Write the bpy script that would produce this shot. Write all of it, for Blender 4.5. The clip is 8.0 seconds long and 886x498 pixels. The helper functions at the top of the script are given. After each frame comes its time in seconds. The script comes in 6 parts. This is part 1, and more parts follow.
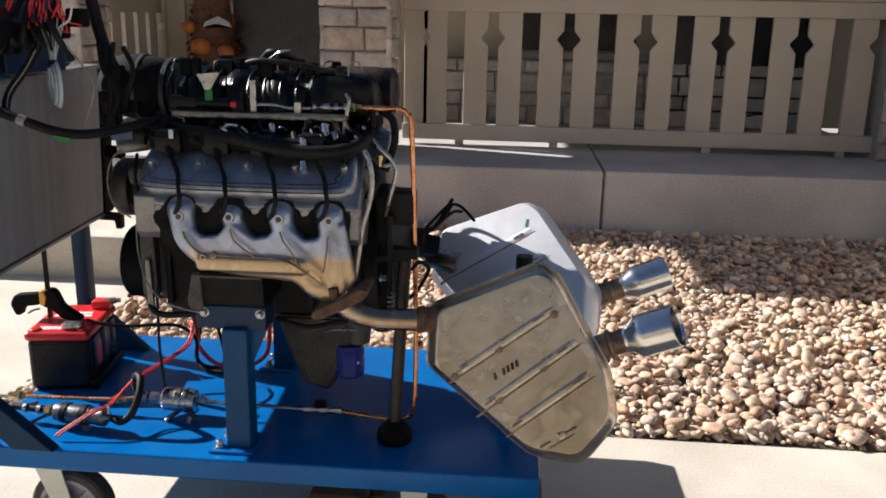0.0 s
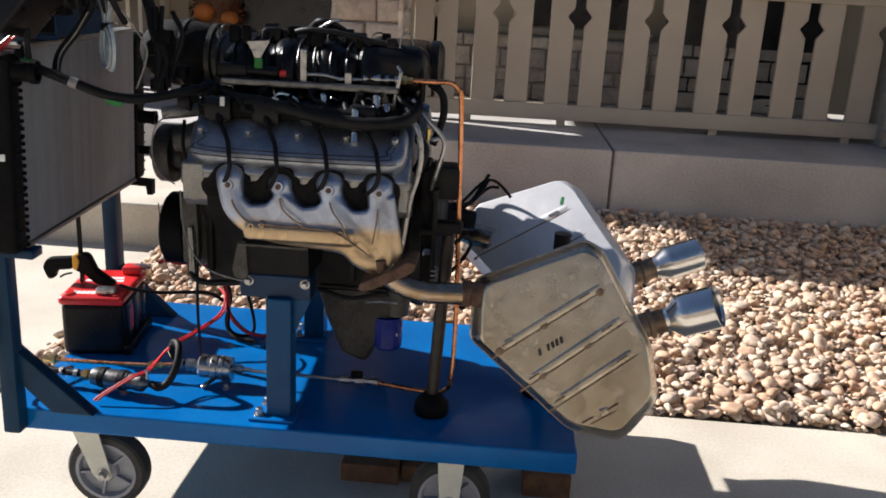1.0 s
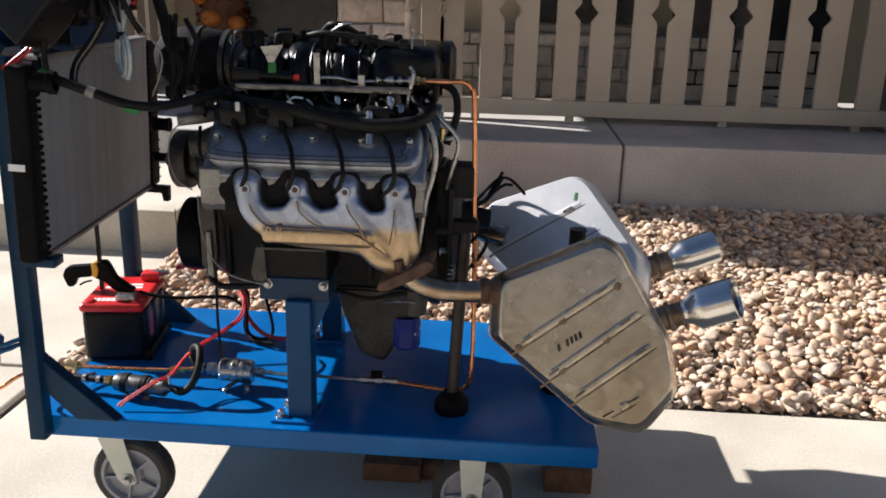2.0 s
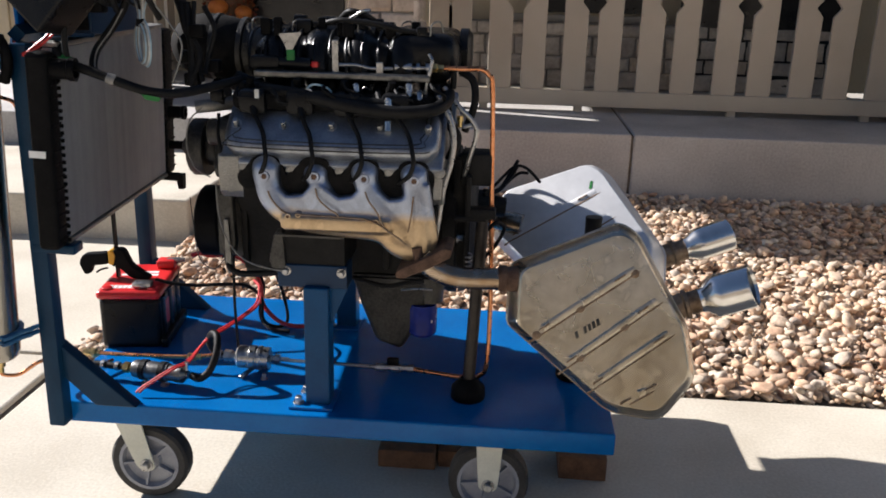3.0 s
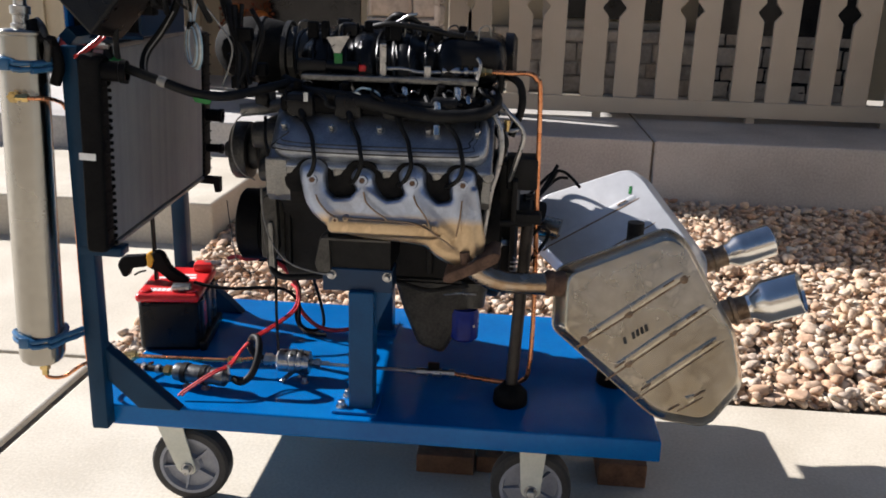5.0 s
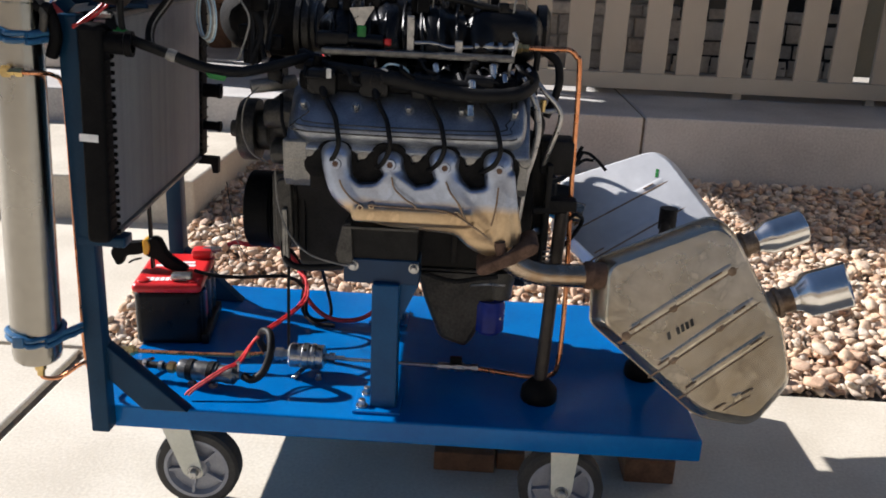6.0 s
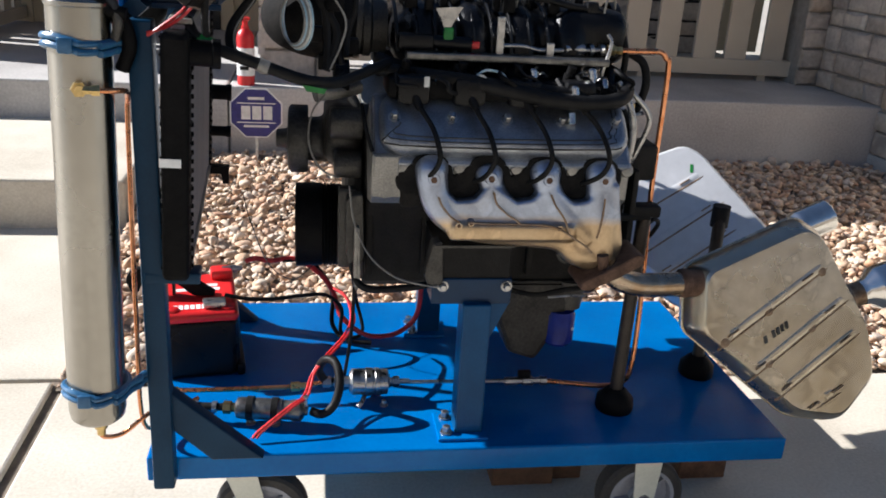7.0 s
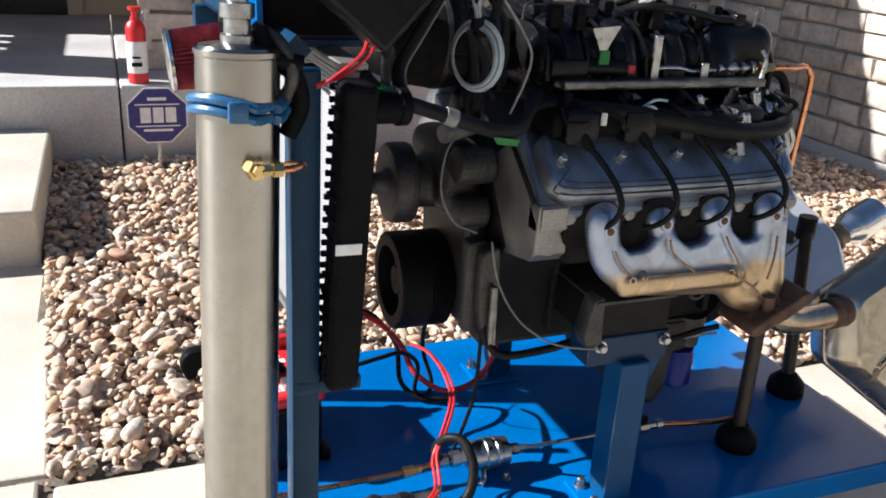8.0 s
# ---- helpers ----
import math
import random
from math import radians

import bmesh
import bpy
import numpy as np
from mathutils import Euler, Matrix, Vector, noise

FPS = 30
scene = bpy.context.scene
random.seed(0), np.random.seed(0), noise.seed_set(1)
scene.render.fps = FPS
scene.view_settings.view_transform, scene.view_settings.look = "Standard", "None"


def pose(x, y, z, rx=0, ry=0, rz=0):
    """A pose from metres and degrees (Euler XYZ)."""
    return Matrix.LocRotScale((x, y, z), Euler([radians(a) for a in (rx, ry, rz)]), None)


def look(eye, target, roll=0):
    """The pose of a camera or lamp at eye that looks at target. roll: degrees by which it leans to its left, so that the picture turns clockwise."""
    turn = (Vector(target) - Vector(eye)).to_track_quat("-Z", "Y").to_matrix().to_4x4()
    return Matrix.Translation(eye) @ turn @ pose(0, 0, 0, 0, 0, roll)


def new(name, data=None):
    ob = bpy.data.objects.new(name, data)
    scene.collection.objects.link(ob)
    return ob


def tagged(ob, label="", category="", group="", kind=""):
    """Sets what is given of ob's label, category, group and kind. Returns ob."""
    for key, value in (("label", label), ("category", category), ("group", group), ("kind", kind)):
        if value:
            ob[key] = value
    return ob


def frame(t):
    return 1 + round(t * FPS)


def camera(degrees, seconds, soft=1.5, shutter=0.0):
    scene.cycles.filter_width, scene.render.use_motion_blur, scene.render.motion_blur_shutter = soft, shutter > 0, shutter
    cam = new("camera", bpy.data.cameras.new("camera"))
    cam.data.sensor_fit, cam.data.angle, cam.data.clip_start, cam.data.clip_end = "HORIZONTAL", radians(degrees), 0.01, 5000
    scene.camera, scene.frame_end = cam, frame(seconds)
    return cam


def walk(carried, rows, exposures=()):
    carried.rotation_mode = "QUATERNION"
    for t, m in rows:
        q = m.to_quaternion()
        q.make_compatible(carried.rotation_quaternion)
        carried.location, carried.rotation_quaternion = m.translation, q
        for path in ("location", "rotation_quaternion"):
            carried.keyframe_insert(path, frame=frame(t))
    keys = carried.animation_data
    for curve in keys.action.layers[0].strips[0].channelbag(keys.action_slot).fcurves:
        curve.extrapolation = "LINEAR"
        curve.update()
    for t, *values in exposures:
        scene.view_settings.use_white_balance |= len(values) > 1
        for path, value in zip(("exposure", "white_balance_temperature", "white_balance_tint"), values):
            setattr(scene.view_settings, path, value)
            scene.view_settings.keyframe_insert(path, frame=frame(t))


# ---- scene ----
cam = camera(54.7, 8.0, 1.8)
PATH = [
    (0, (0.013, 0.237, 1.306), (-0.14, 2.163, 0.79), 1.2),
    (0.5, (-0.075, 0.23, 1.302), (-0.204, 2.146, 0.745), 2.5),
    (1, (-0.129, 0.217, 1.304), (-0.242, 2.13, 0.732), 3.1),
    (1.5, (-0.137, 0.21, 1.307), (-0.266, 2.124, 0.74), 1.6),
    (3, (-0.178, 0.195, 1.298), (-0.32, 2.099, 0.703), 1.5),
    (3.5, (-0.199, 0.187, 1.298), (-0.335, 2.092, 0.705), 1.7),
    (4, (-0.225, 0.175, 1.297), (-0.375, 2.081, 0.709), 1.6),
    (4.5, (-0.25, 0.175, 1.296), (-0.406, 2.083, 0.715), 1.7),
    (6, (-0.441, 0.322, 1.282), (-0.499, 2.215, 0.64), 2.6),
    (6.5, (-0.647, 0.42, 1.304), (-0.528, 2.285, 0.591), 4.2),
    (7, (-0.954, 0.488, 1.309), (-0.652, 2.341, 0.621), 3.5),
    (7.5, (-1.223, 0.633, 1.303), (-0.761, 2.439, 0.58), 3.6),
    (8, (-1.466, 0.928, 1.343), (-0.774, 2.654, 0.607), 3.5),
]
walk(cam, [(t, look(eye, target, roll)) for t, eye, target, roll in PATH], exposures=[(0, 0.94, 6150, 14), (5.5, 0.92, 6100, 14), (6.5, 0.96, 5970, 13), (7.2, 1.10, 5900, 12), (8, 1.20, 5850, 12)])

# ---- light ----
SUN = Vector((-1.53, 0.45, 1.0)).normalized()
world = bpy.data.worlds.new("sky")
scene.world = world
world.use_nodes = True
wn = world.node_tree.nodes
sky = wn.new("ShaderNodeTexSky")
sky.sky_type = "NISHITA"
sky.sun_disc = False
sky.ozone_density = 2.5
sky.dust_density = 0.4
sky.sun_elevation = math.asin(SUN.z)
sky.sun_rotation = math.atan2(SUN.x, SUN.y)
wn["Background"].inputs[1].default_value = 0.039
world.node_tree.links.new(sky.outputs[0], wn["Background"].inputs[0])
sun = new("sun", bpy.data.lights.new("sun", "SUN"))
sun.data.energy, sun.data.angle, sun.data.color = 5.0, radians(0.55), (1.0, 0.945, 0.86)
sun.matrix_world = look((-8, 4, 8), Vector((-8, 4, 8)) - SUN)


# ---- materials ----
def material(name, c1, c2, scale=8.0, rough=0.5, metal=0.0, bump=0.0, bscale=60.0, rvar=0.1, fine=0.5, coat=0.0, spec=0.5, detail=6.0):
    m = bpy.data.materials.new(name)
    m.use_nodes = True
    n, l = m.node_tree.nodes, m.node_tree.links
    b = n["Principled BSDF"]
    tc = n.new("ShaderNodeTexCoord")
    a = n.new("ShaderNodeTexNoise")
    a.inputs["Scale"].default_value, a.inputs["Detail"].default_value = scale, detail
    f = n.new("ShaderNodeTexNoise")
    f.inputs["Scale"].default_value, f.inputs["Detail"].default_value = bscale, 4
    l.new(tc.outputs["Object"], a.inputs["Vector"])
    l.new(tc.outputs["Object"], f.inputs["Vector"])
    mix = n.new("ShaderNodeMath")
    mix.operation = "MULTIPLY_ADD"
    l.new(f.outputs["Fac"], mix.inputs[0])
    mix.inputs[1].default_value = fine
    add = n.new("ShaderNodeMath")
    add.operation = "SUBTRACT"
    l.new(a.outputs["Fac"], add.inputs[0])
    add.inputs[1].default_value = fine * 0.5
    l.new(add.outputs[0], mix.inputs[2])
    r = n.new("ShaderNodeValToRGB")
    r.color_ramp.elements[0].position, r.color_ramp.elements[1].position = 0.3, 0.7
    r.color_ramp.elements[0].color, r.color_ramp.elements[1].color = (*c1, 1), (*c2, 1)
    l.new(mix.outputs[0], r.inputs[0])
    l.new(r.outputs[0], b.inputs["Base Color"])
    rr = n.new("ShaderNodeMapRange")
    rr.inputs["To Min"].default_value, rr.inputs["To Max"].default_value = max(rough - rvar, 0.03), min(rough + rvar, 1)
    l.new(a.outputs["Fac"], rr.inputs["Value"])
    l.new(rr.outputs[0], b.inputs["Roughness"])
    b.inputs["Metallic"].default_value = metal
    b.inputs["Coat Weight"].default_value = coat
    b.inputs["Specular IOR Level"].default_value = spec
    if bump:
        bp = n.new("ShaderNodeBump")
        bp.inputs["Strength"].default_value, bp.inputs["Distance"].default_value = 1.0, bump
        l.new(f.outputs["Fac"], bp.inputs["Height"])
        l.new(bp.outputs[0], b.inputs["Normal"])
    return m


def vary(m, colours, per="Random", strength=1.0):
    """Multiply a material's colour by a ramp over each object's (or island's) random number."""
    n, l = m.node_tree.nodes, m.node_tree.links
    b = n["Principled BSDF"]
    src = b.inputs["Base Color"].links[0].from_socket
    if per == "Random":
        o = n.new("ShaderNodeObjectInfo").outputs["Random"]
    else:
        o = n.new("ShaderNodeNewGeometry").outputs["Random Per Island"]
    r = n.new("ShaderNodeValToRGB")
    r.color_ramp.interpolation = "LINEAR"
    e = r.color_ramp.elements
    while len(e) < len(colours):
        e.new(0.5)
    for i, c in enumerate(colours):
        e[i].position, e[i].color = i / (len(colours) - 1), (*c, 1)
    l.new(o, r.inputs[0])
    mx = n.new("ShaderNodeMix")
    mx.data_type, mx.blend_type = "RGBA", "MULTIPLY"
    mx.inputs["Factor"].default_value = strength
    l.new(src, mx.inputs["A"])
    l.new(r.outputs[0], mx.inputs["B"])
    l.new(mx.outputs["Result"], b.inputs["Base Color"])
    return m


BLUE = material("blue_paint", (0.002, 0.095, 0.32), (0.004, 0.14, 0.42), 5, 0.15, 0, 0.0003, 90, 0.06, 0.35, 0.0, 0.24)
# the next three blues carry the shade their parts stand in
SLATE = material("shaded_slate_paint", (0.005, 0.03, 0.068), (0.009, 0.044, 0.092), 9, 0.36, 0, 0.0003, 200, 0.1, 0.4, 0, 0.18)
POSTB = material("shaded_blue_paint", (0.003, 0.045, 0.125), (0.006, 0.068, 0.175), 9, 0.34, 0, 0.0003, 200, 0.1, 0.4, 0, 0.2)
SHADEB = material("deep_shaded_blue_paint", (0.004, 0.022, 0.06), (0.008, 0.035, 0.085), 9, 0.32, 0, 0.0003, 200, 0.1, 0.4, 0, 0.25)
BAND = material("blue_hose_paint", (0.015, 0.085, 0.19), (0.035, 0.13, 0.26), 30, 0.32, 0, 0.0006, 120)
CAST = material("cast_aluminium", (0.2, 0.195, 0.185), (0.38, 0.365, 0.33), 14, 0.46, 0.7, 0.0012, 260, 0.1, 0.6)
COVER = material("valve_cover_aluminium", (0.2, 0.215, 0.24), (0.39, 0.41, 0.44), 18, 0.36, 0.9, 0.001, 320, 0.1, 0.6)
GRIME = material("oily_cast_aluminium", (0.022, 0.021, 0.019), (0.09, 0.085, 0.075), 14, 0.45, 0.4, 0.0015, 180)
MANI = material("heat_and_sky_tinted_manifold", (0.62, 0.56, 0.5), (0.86, 0.84, 0.82), 8, 0.37, 0.9, 0.0005, 150, 0.08, 0.25)
MUFF = material("muffler_steel", (0.46, 0.4, 0.3), (0.72, 0.67, 0.58), 4, 0.27, 0.92, 0.0003, 40, 0.1, 0.35)
GALV = material("bright_muffler_steel", (0.6, 0.6, 0.6), (0.8, 0.8, 0.8), 4, 0.4, 0.5, 0.0003, 40, 0.1, 0.3)
TARN = material("tarnished_weld", (0.16, 0.095, 0.05), (0.36, 0.26, 0.17), 40, 0.5, 0.55, 0.0006, 200)
CHROME = material("polished_tip", (0.74, 0.71, 0.66), (0.86, 0.83, 0.78), 20, 0.2, 1.0, 0.0, 60, 0.06)
STAIN = material("stainless_tank", (0.32, 0.3, 0.26), (0.42, 0.395, 0.345), 3, 0.26, 1.0, 0.0, 60, 0.05)
STEEL = material("zinc_steel", (0.3, 0.3, 0.3), (0.52, 0.51, 0.49), 60, 0.3, 0.95, 0.0003, 300)
IRON = material("dark_iron", (0.008, 0.0078, 0.0075), (0.022, 0.0205, 0.019), 18, 0.55, 0.1, 0.001, 200, 0.1, 0.5, 0, 0.15)
DULLBLACK = material("dull_black", (0.006, 0.006, 0.006), (0.018, 0.0165, 0.015), 30, 0.8, 0, 0.001, 200, 0.1, 0.5, 0, 0.1)
PAN = material("sooty_cast_pan", (0.016, 0.0155, 0.015), (0.055, 0.052, 0.047), 16, 0.5, 0.3, 0.0018, 140, 0.1, 0.6, 0, 0.3)
LEG = material("oiled_brown_steel", (0.014, 0.011, 0.009), (0.042, 0.032, 0.025), 30, 0.4, 0.4, 0.0008, 200)
RUST = material("rusty_flange", (0.07, 0.035, 0.02), (0.17, 0.1, 0.065), 40, 0.75, 0.3, 0.0016, 240)
PIPE = material("exhaust_pipe", (0.3, 0.19, 0.1), (0.45, 0.38, 0.3), 14, 0.26, 0.95, 0.0, 60, 0.1)
BLACK = material("black_plastic", (0.0025, 0.0025, 0.003), (0.006, 0.006, 0.0065), 24, 0.3, 0, 0.0008, 260, 0.14, 0.5, 0, 0.22)
MATT = material("matt_black_plastic", (0.0035, 0.0035, 0.004), (0.009, 0.0088, 0.0088), 24, 0.5, 0, 0.001, 200, 0.12, 0.5, 0, 0.06)
RUBBER = material("rubber", (0.005, 0.005, 0.0052), (0.014, 0.0135, 0.013), 30, 0.5, 0, 0.0008, 200, 0.1, 0.5, 0, 0.15)
TYRE = material("tyre_rubber", (0.022, 0.021, 0.02), (0.05, 0.047, 0.044), 14, 0.75, 0, 0.0012, 160)
RIM = material("grey_rim", (0.24, 0.25, 0.29), (0.34, 0.35, 0.38), 30, 0.5, 0.1, 0.0006, 200)
CREAM = material("cream_yoke", (0.6, 0.6, 0.5), (0.72, 0.71, 0.6), 16, 0.35, 0.0, 0.0004, 200)
COPPER = material("copper", (0.55, 0.2, 0.08), (0.78, 0.36, 0.18), 30, 0.28, 1.0, 0.0, 100, 0.1)
BRASS = material("brass", (0.5, 0.36, 0.14), (0.7, 0.52, 0.24), 50, 0.3, 1.0, 0.0, 100)
RED = material("red_plastic", (0.5, 0.012, 0.014), (0.66, 0.022, 0.022), 10, 0.35, 0, 0.0003, 200)
GAUZE = material("oiled_red_gauze", (0.2, 0.016, 0.02), (0.34, 0.05, 0.055), 60, 0.6)
REDW = material("red_wire", (0.42, 0.01, 0.015), (0.6, 0.03, 0.03), 60, 0.4)
WHITE = material("white_print", (0.7, 0.7, 0.68), (0.82, 0.82, 0.8), 30, 0.5)
WIREW = material("pale_wire", (0.45, 0.45, 0.42), (0.6, 0.6, 0.56), 60, 0.5)
WIREG = material("grey_wire", (0.16, 0.155, 0.14), (0.26, 0.25, 0.23), 60, 0.5)
WIREB = material("pale_blue_wire", (0.25, 0.4, 0.5), (0.4, 0.52, 0.58), 60, 0.5)
GREEN = material("green_tape", (0.006, 0.12, 0.015), (0.012, 0.19, 0.03), 60, 0.5)
YELLOW = material("yellow_plastic", (0.6, 0.3, 0.01), (0.75, 0.42, 0.02), 30, 0.4)
FIN = material("radiator_fins", (0.25, 0.25, 0.255), (0.36, 0.36, 0.355), 22, 0.6, 0.15, 0.0006, 120)
FILTERB = material("oil_filter_blue", (0.006, 0.015, 0.16), (0.012, 0.03, 0.24), 20, 0.24, 0, 0, 60, 0.1, 0.5, 0, 0.2)
CONC = material("pale_concrete", (0.48, 0.428, 0.34), (0.63, 0.575, 0.475), 2.6, 0.85, 0, 0.0009, 110, 0.05, 0.7, 0, 0.5, 9)
PORCH = material("porch_concrete", (0.34, 0.32, 0.305), (0.56, 0.54, 0.51), 1.3, 0.85, 0, 0.0012, 70, 0.05, 0.5)
SOIL = material("gravel_bed_soil", (0.1, 0.08, 0.06), (0.2, 0.16, 0.12), 12, 0.95, 0, 0.004, 90)
GROUND = material("far_ground", (0.36, 0.33, 0.28), (0.46, 0.42, 0.36), 0.5, 0.9, 0, 0.002, 30)
STONES = material("river_stone", (0.55, 0.515, 0.49), (1.0, 0.965, 0.94), 40, 0.8, 0, 0.0016, 260, 0.1, 0.6)
vary(STONES, [(0.62, 0.4, 0.25), (0.8, 0.62, 0.43), (0.5, 0.3, 0.19), (0.84, 0.7, 0.53), (0.6, 0.5, 0.41), (0.88, 0.79, 0.64), (0.7, 0.45, 0.29), (0.76, 0.6, 0.44), (0.46, 0.36, 0.28)], "Island")
VENEER = material("ledge_stone", (0.52, 0.485, 0.45), (0.76, 0.725, 0.68), 9, 0.85, 0, 0.006, 30, 0.08, 0.7)
vary(VENEER, [(0.66, 0.56, 0.46), (0.86, 0.78, 0.68), (0.58, 0.54, 0.5), (0.92, 0.86, 0.78)])
MORTAR = material("mortar", (0.26, 0.24, 0.21), (0.36, 0.33, 0.29), 20, 0.95, 0, 0.003, 120)
TAUPE = material("taupe_paint", (0.46, 0.395, 0.305), (0.53, 0.46, 0.36), 3, 0.55, 0, 0.0006, 120, 0.08, 0.4)
WALL = material("taupe_siding", (0.46, 0.38, 0.26), (0.54, 0.45, 0.31), 3, 0.7, 0, 0.001, 90)
DARKGLASS = material("dark_door_panel", (0.012, 0.012, 0.014), (0.025, 0.024, 0.024), 6, 0.2)
ROOF = material("roof_shingle", (0.1, 0.09, 0.08), (0.18, 0.16, 0.14), 14, 0.9, 0, 0.004, 60)
WOOD = material("timber_block", (0.1, 0.045, 0.022), (0.2, 0.1, 0.05), 22, 0.75, 0, 0.001, 120)
SIGNB = material("sign_blue", (0.02, 0.022, 0.15), (0.03, 0.03, 0.2), 30, 0.4)
LEAFO = material("autumn_leaf", (0.22, 0.05, 0.012), (0.36, 0.11, 0.025), 50, 0.7)
vary(LEAFO, [(0.9, 0.5, 0.4), (0.5, 0.3, 0.3), (1, 0.9, 0.6), (0.6, 0.3, 0.2)], "Island")
PUMP = material("pumpkin_skin", (0.5, 0.14, 0.02), (0.66, 0.22, 0.04), 14, 0.5)


def water_marks(m, scale, depth, width=0.02):
    """Thin dark tide lines along the contours of a slow noise, as dried water leaves on bare steel."""
    n, l = m.node_tree.nodes, m.node_tree.links
    b = n["Principled BSDF"]
    src = b.inputs["Base Color"].links[0].from_socket
    tc = n.new("ShaderNodeTexCoord")
    a = n.new("ShaderNodeTexNoise")
    a.inputs["Scale"].default_value, a.inputs["Detail"].default_value, a.inputs["Distortion"].default_value = scale, 5, 0.6
    l.new(tc.outputs["Object"], a.inputs["Vector"])
    r = n.new("ShaderNodeValToRGB")
    e = r.color_ramp.elements
    e.new(0.5)
    e.new(0.6)
    for i, (p, c) in enumerate(((0.46 - width, 1.0), (0.46, depth), (0.46 + width * 0.4, 0.82), (0.72, 1.0))):
        e[i].position, e[i].color = p, (c, c * 0.98, c * 0.94, 1)
    l.new(a.outputs["Fac"], r.inputs[0])
    mx = n.new("ShaderNodeMix")
    mx.data_type, mx.blend_type = "RGBA", "MULTIPLY"
    mx.inputs["Factor"].default_value = 1.0
    l.new(src, mx.inputs["A"])
    l.new(r.outputs[0], mx.inputs["B"])
    l.new(mx.outputs["Result"], b.inputs["Base Color"])


def brushed(m, amount):
    """Polishing rings about the z axis, which draw reflections out into upright bands."""
    n, l = m.node_tree.nodes, m.node_tree.links
    tg = n.new("ShaderNodeTangent")
    tg.direction_type, tg.axis = "RADIAL", "Z"
    b = n["Principled BSDF"]
    b.inputs["Anisotropic"].default_value = amount
    b.inputs["Anisotropic Rotation"].default_value = 0.25
    l.new(tg.outputs[0], b.inputs["Tangent"])
    tc = n.new("ShaderNodeTexCoord")
    mp = n.new("ShaderNodeMapping")
    mp.inputs["Scale"].default_value = (1.0, 1.0, 0.05)
    w = n.new("ShaderNodeTexNoise")
    w.inputs["Scale"].default_value, w.inputs["Detail"].default_value = 34.0, 2
    bp = n.new("ShaderNodeBump")
    bp.inputs["Strength"].default_value, bp.inputs["Distance"].default_value = 1.0, 0.0004
    l.new(tc.outputs["Object"], mp.inputs["Vector"])
    l.new(mp.outputs[0], w.inputs["Vector"])
    l.new(w.outputs["Fac"], bp.inputs["Height"])
    l.new(bp.outputs[0], b.inputs["Normal"])


def height_tints(m, low, high, lo_z, hi_z, edge):
    """Tints that change along a part's height, with a ragged edge: heat colour and painted reflections."""
    n, l = m.node_tree.nodes, m.node_tree.links
    b = n["Principled BSDF"]
    src = b.inputs["Base Color"].links[0].from_socket
    tc = n.new("ShaderNodeTexCoord")
    sep = n.new("ShaderNodeSeparateXYZ")
    l.new(tc.outputs["Object"], sep.inputs[0])
    a = n.new("ShaderNodeTexNoise")
    a.inputs["Scale"].default_value, a.inputs["Detail"].default_value = 18.0, 4
    l.new(tc.outputs["Object"], a.inputs["Vector"])
    w = n.new("ShaderNodeMath")
    w.operation = "MULTIPLY_ADD"
    w.inputs[1].default_value = edge
    l.new(a.outputs["Fac"], w.inputs[0])
    l.new(sep.outputs["Z"], w.inputs[2])
    r = n.new("ShaderNodeMapRange")
    r.inputs["From Min"].default_value, r.inputs["From Max"].default_value = lo_z + edge * 0.5, hi_z + edge * 0.5
    l.new(w.outputs[0], r.inputs["Value"])
    ramp = n.new("ShaderNodeValToRGB")
    ramp.color_ramp.elements[0].color, ramp.color_ramp.elements[1].color = (*low, 1), (*high, 1)
    l.new(r.outputs[0], ramp.inputs[0])
    mx = n.new("ShaderNodeMix")
    mx.data_type, mx.blend_type = "RGBA", "MULTIPLY"
    mx.inputs["Factor"].default_value = 1.0
    l.new(src, mx.inputs["A"])
    l.new(ramp.outputs[0], mx.inputs["B"])
    l.new(mx.outputs["Result"], b.inputs["Base Color"])


# straw below, blue above: heat tint plus painted ground and sky reflections
height_tints(MANI, (0.78, 0.62, 0.42), (0.55, 0.66, 0.9), 0.778, 0.8, 0.02)
water_marks(MUFF, 11.0, 0.72, 0.05)
water_marks(MANI, 16.0, 0.8, 0.05)
brushed(STAIN, 0.75)
DULL = material("dull_steel", (0.1, 0.1, 0.1), (0.24, 0.235, 0.22), 50, 0.34, 0.9, 0.0003, 300)
PLUG = material("spark_boot_metal", (0.34, 0.34, 0.34), (0.5, 0.5, 0.5), 50, 0.22, 1.0)


# ---- builders ----
def mesh_object(name, bm, mat, smooth=40):
    """Link a bmesh; edges that are steep, or that border a broad flat face, stay crisp."""
    if smooth:
        for f in bm.faces:
            f.smooth = True
        size = {f: f.calc_area() for f in bm.faces}
        for e in bm.edges:
            if len(e.link_faces) == 2:
                a, b = (size[f] for f in e.link_faces)
                e.smooth = e.calc_face_angle(0) < radians(smooth) and max(a, b) < 14 * min(a, b) + 1e-9
    me = bpy.data.meshes.new(name)
    bm.to_mesh(me)
    bm.free()
    me.materials.append(mat)
    return new(name, me)


def thing(name, label, category, at=(0, 0, 0), group="", kind=""):
    e = new(name)
    e.location = at
    e.empty_display_size = 0.05
    return tagged(e, label, category, group, kind)


def part(name, bm, mat, parent, label="", smooth=40):
    ob = mesh_object(name, bm, mat, smooth)
    ob.parent = parent
    if parent.parent is None:
        ob.matrix_parent_inverse = Matrix.Translation(-parent.location)
    return tagged(ob, label)


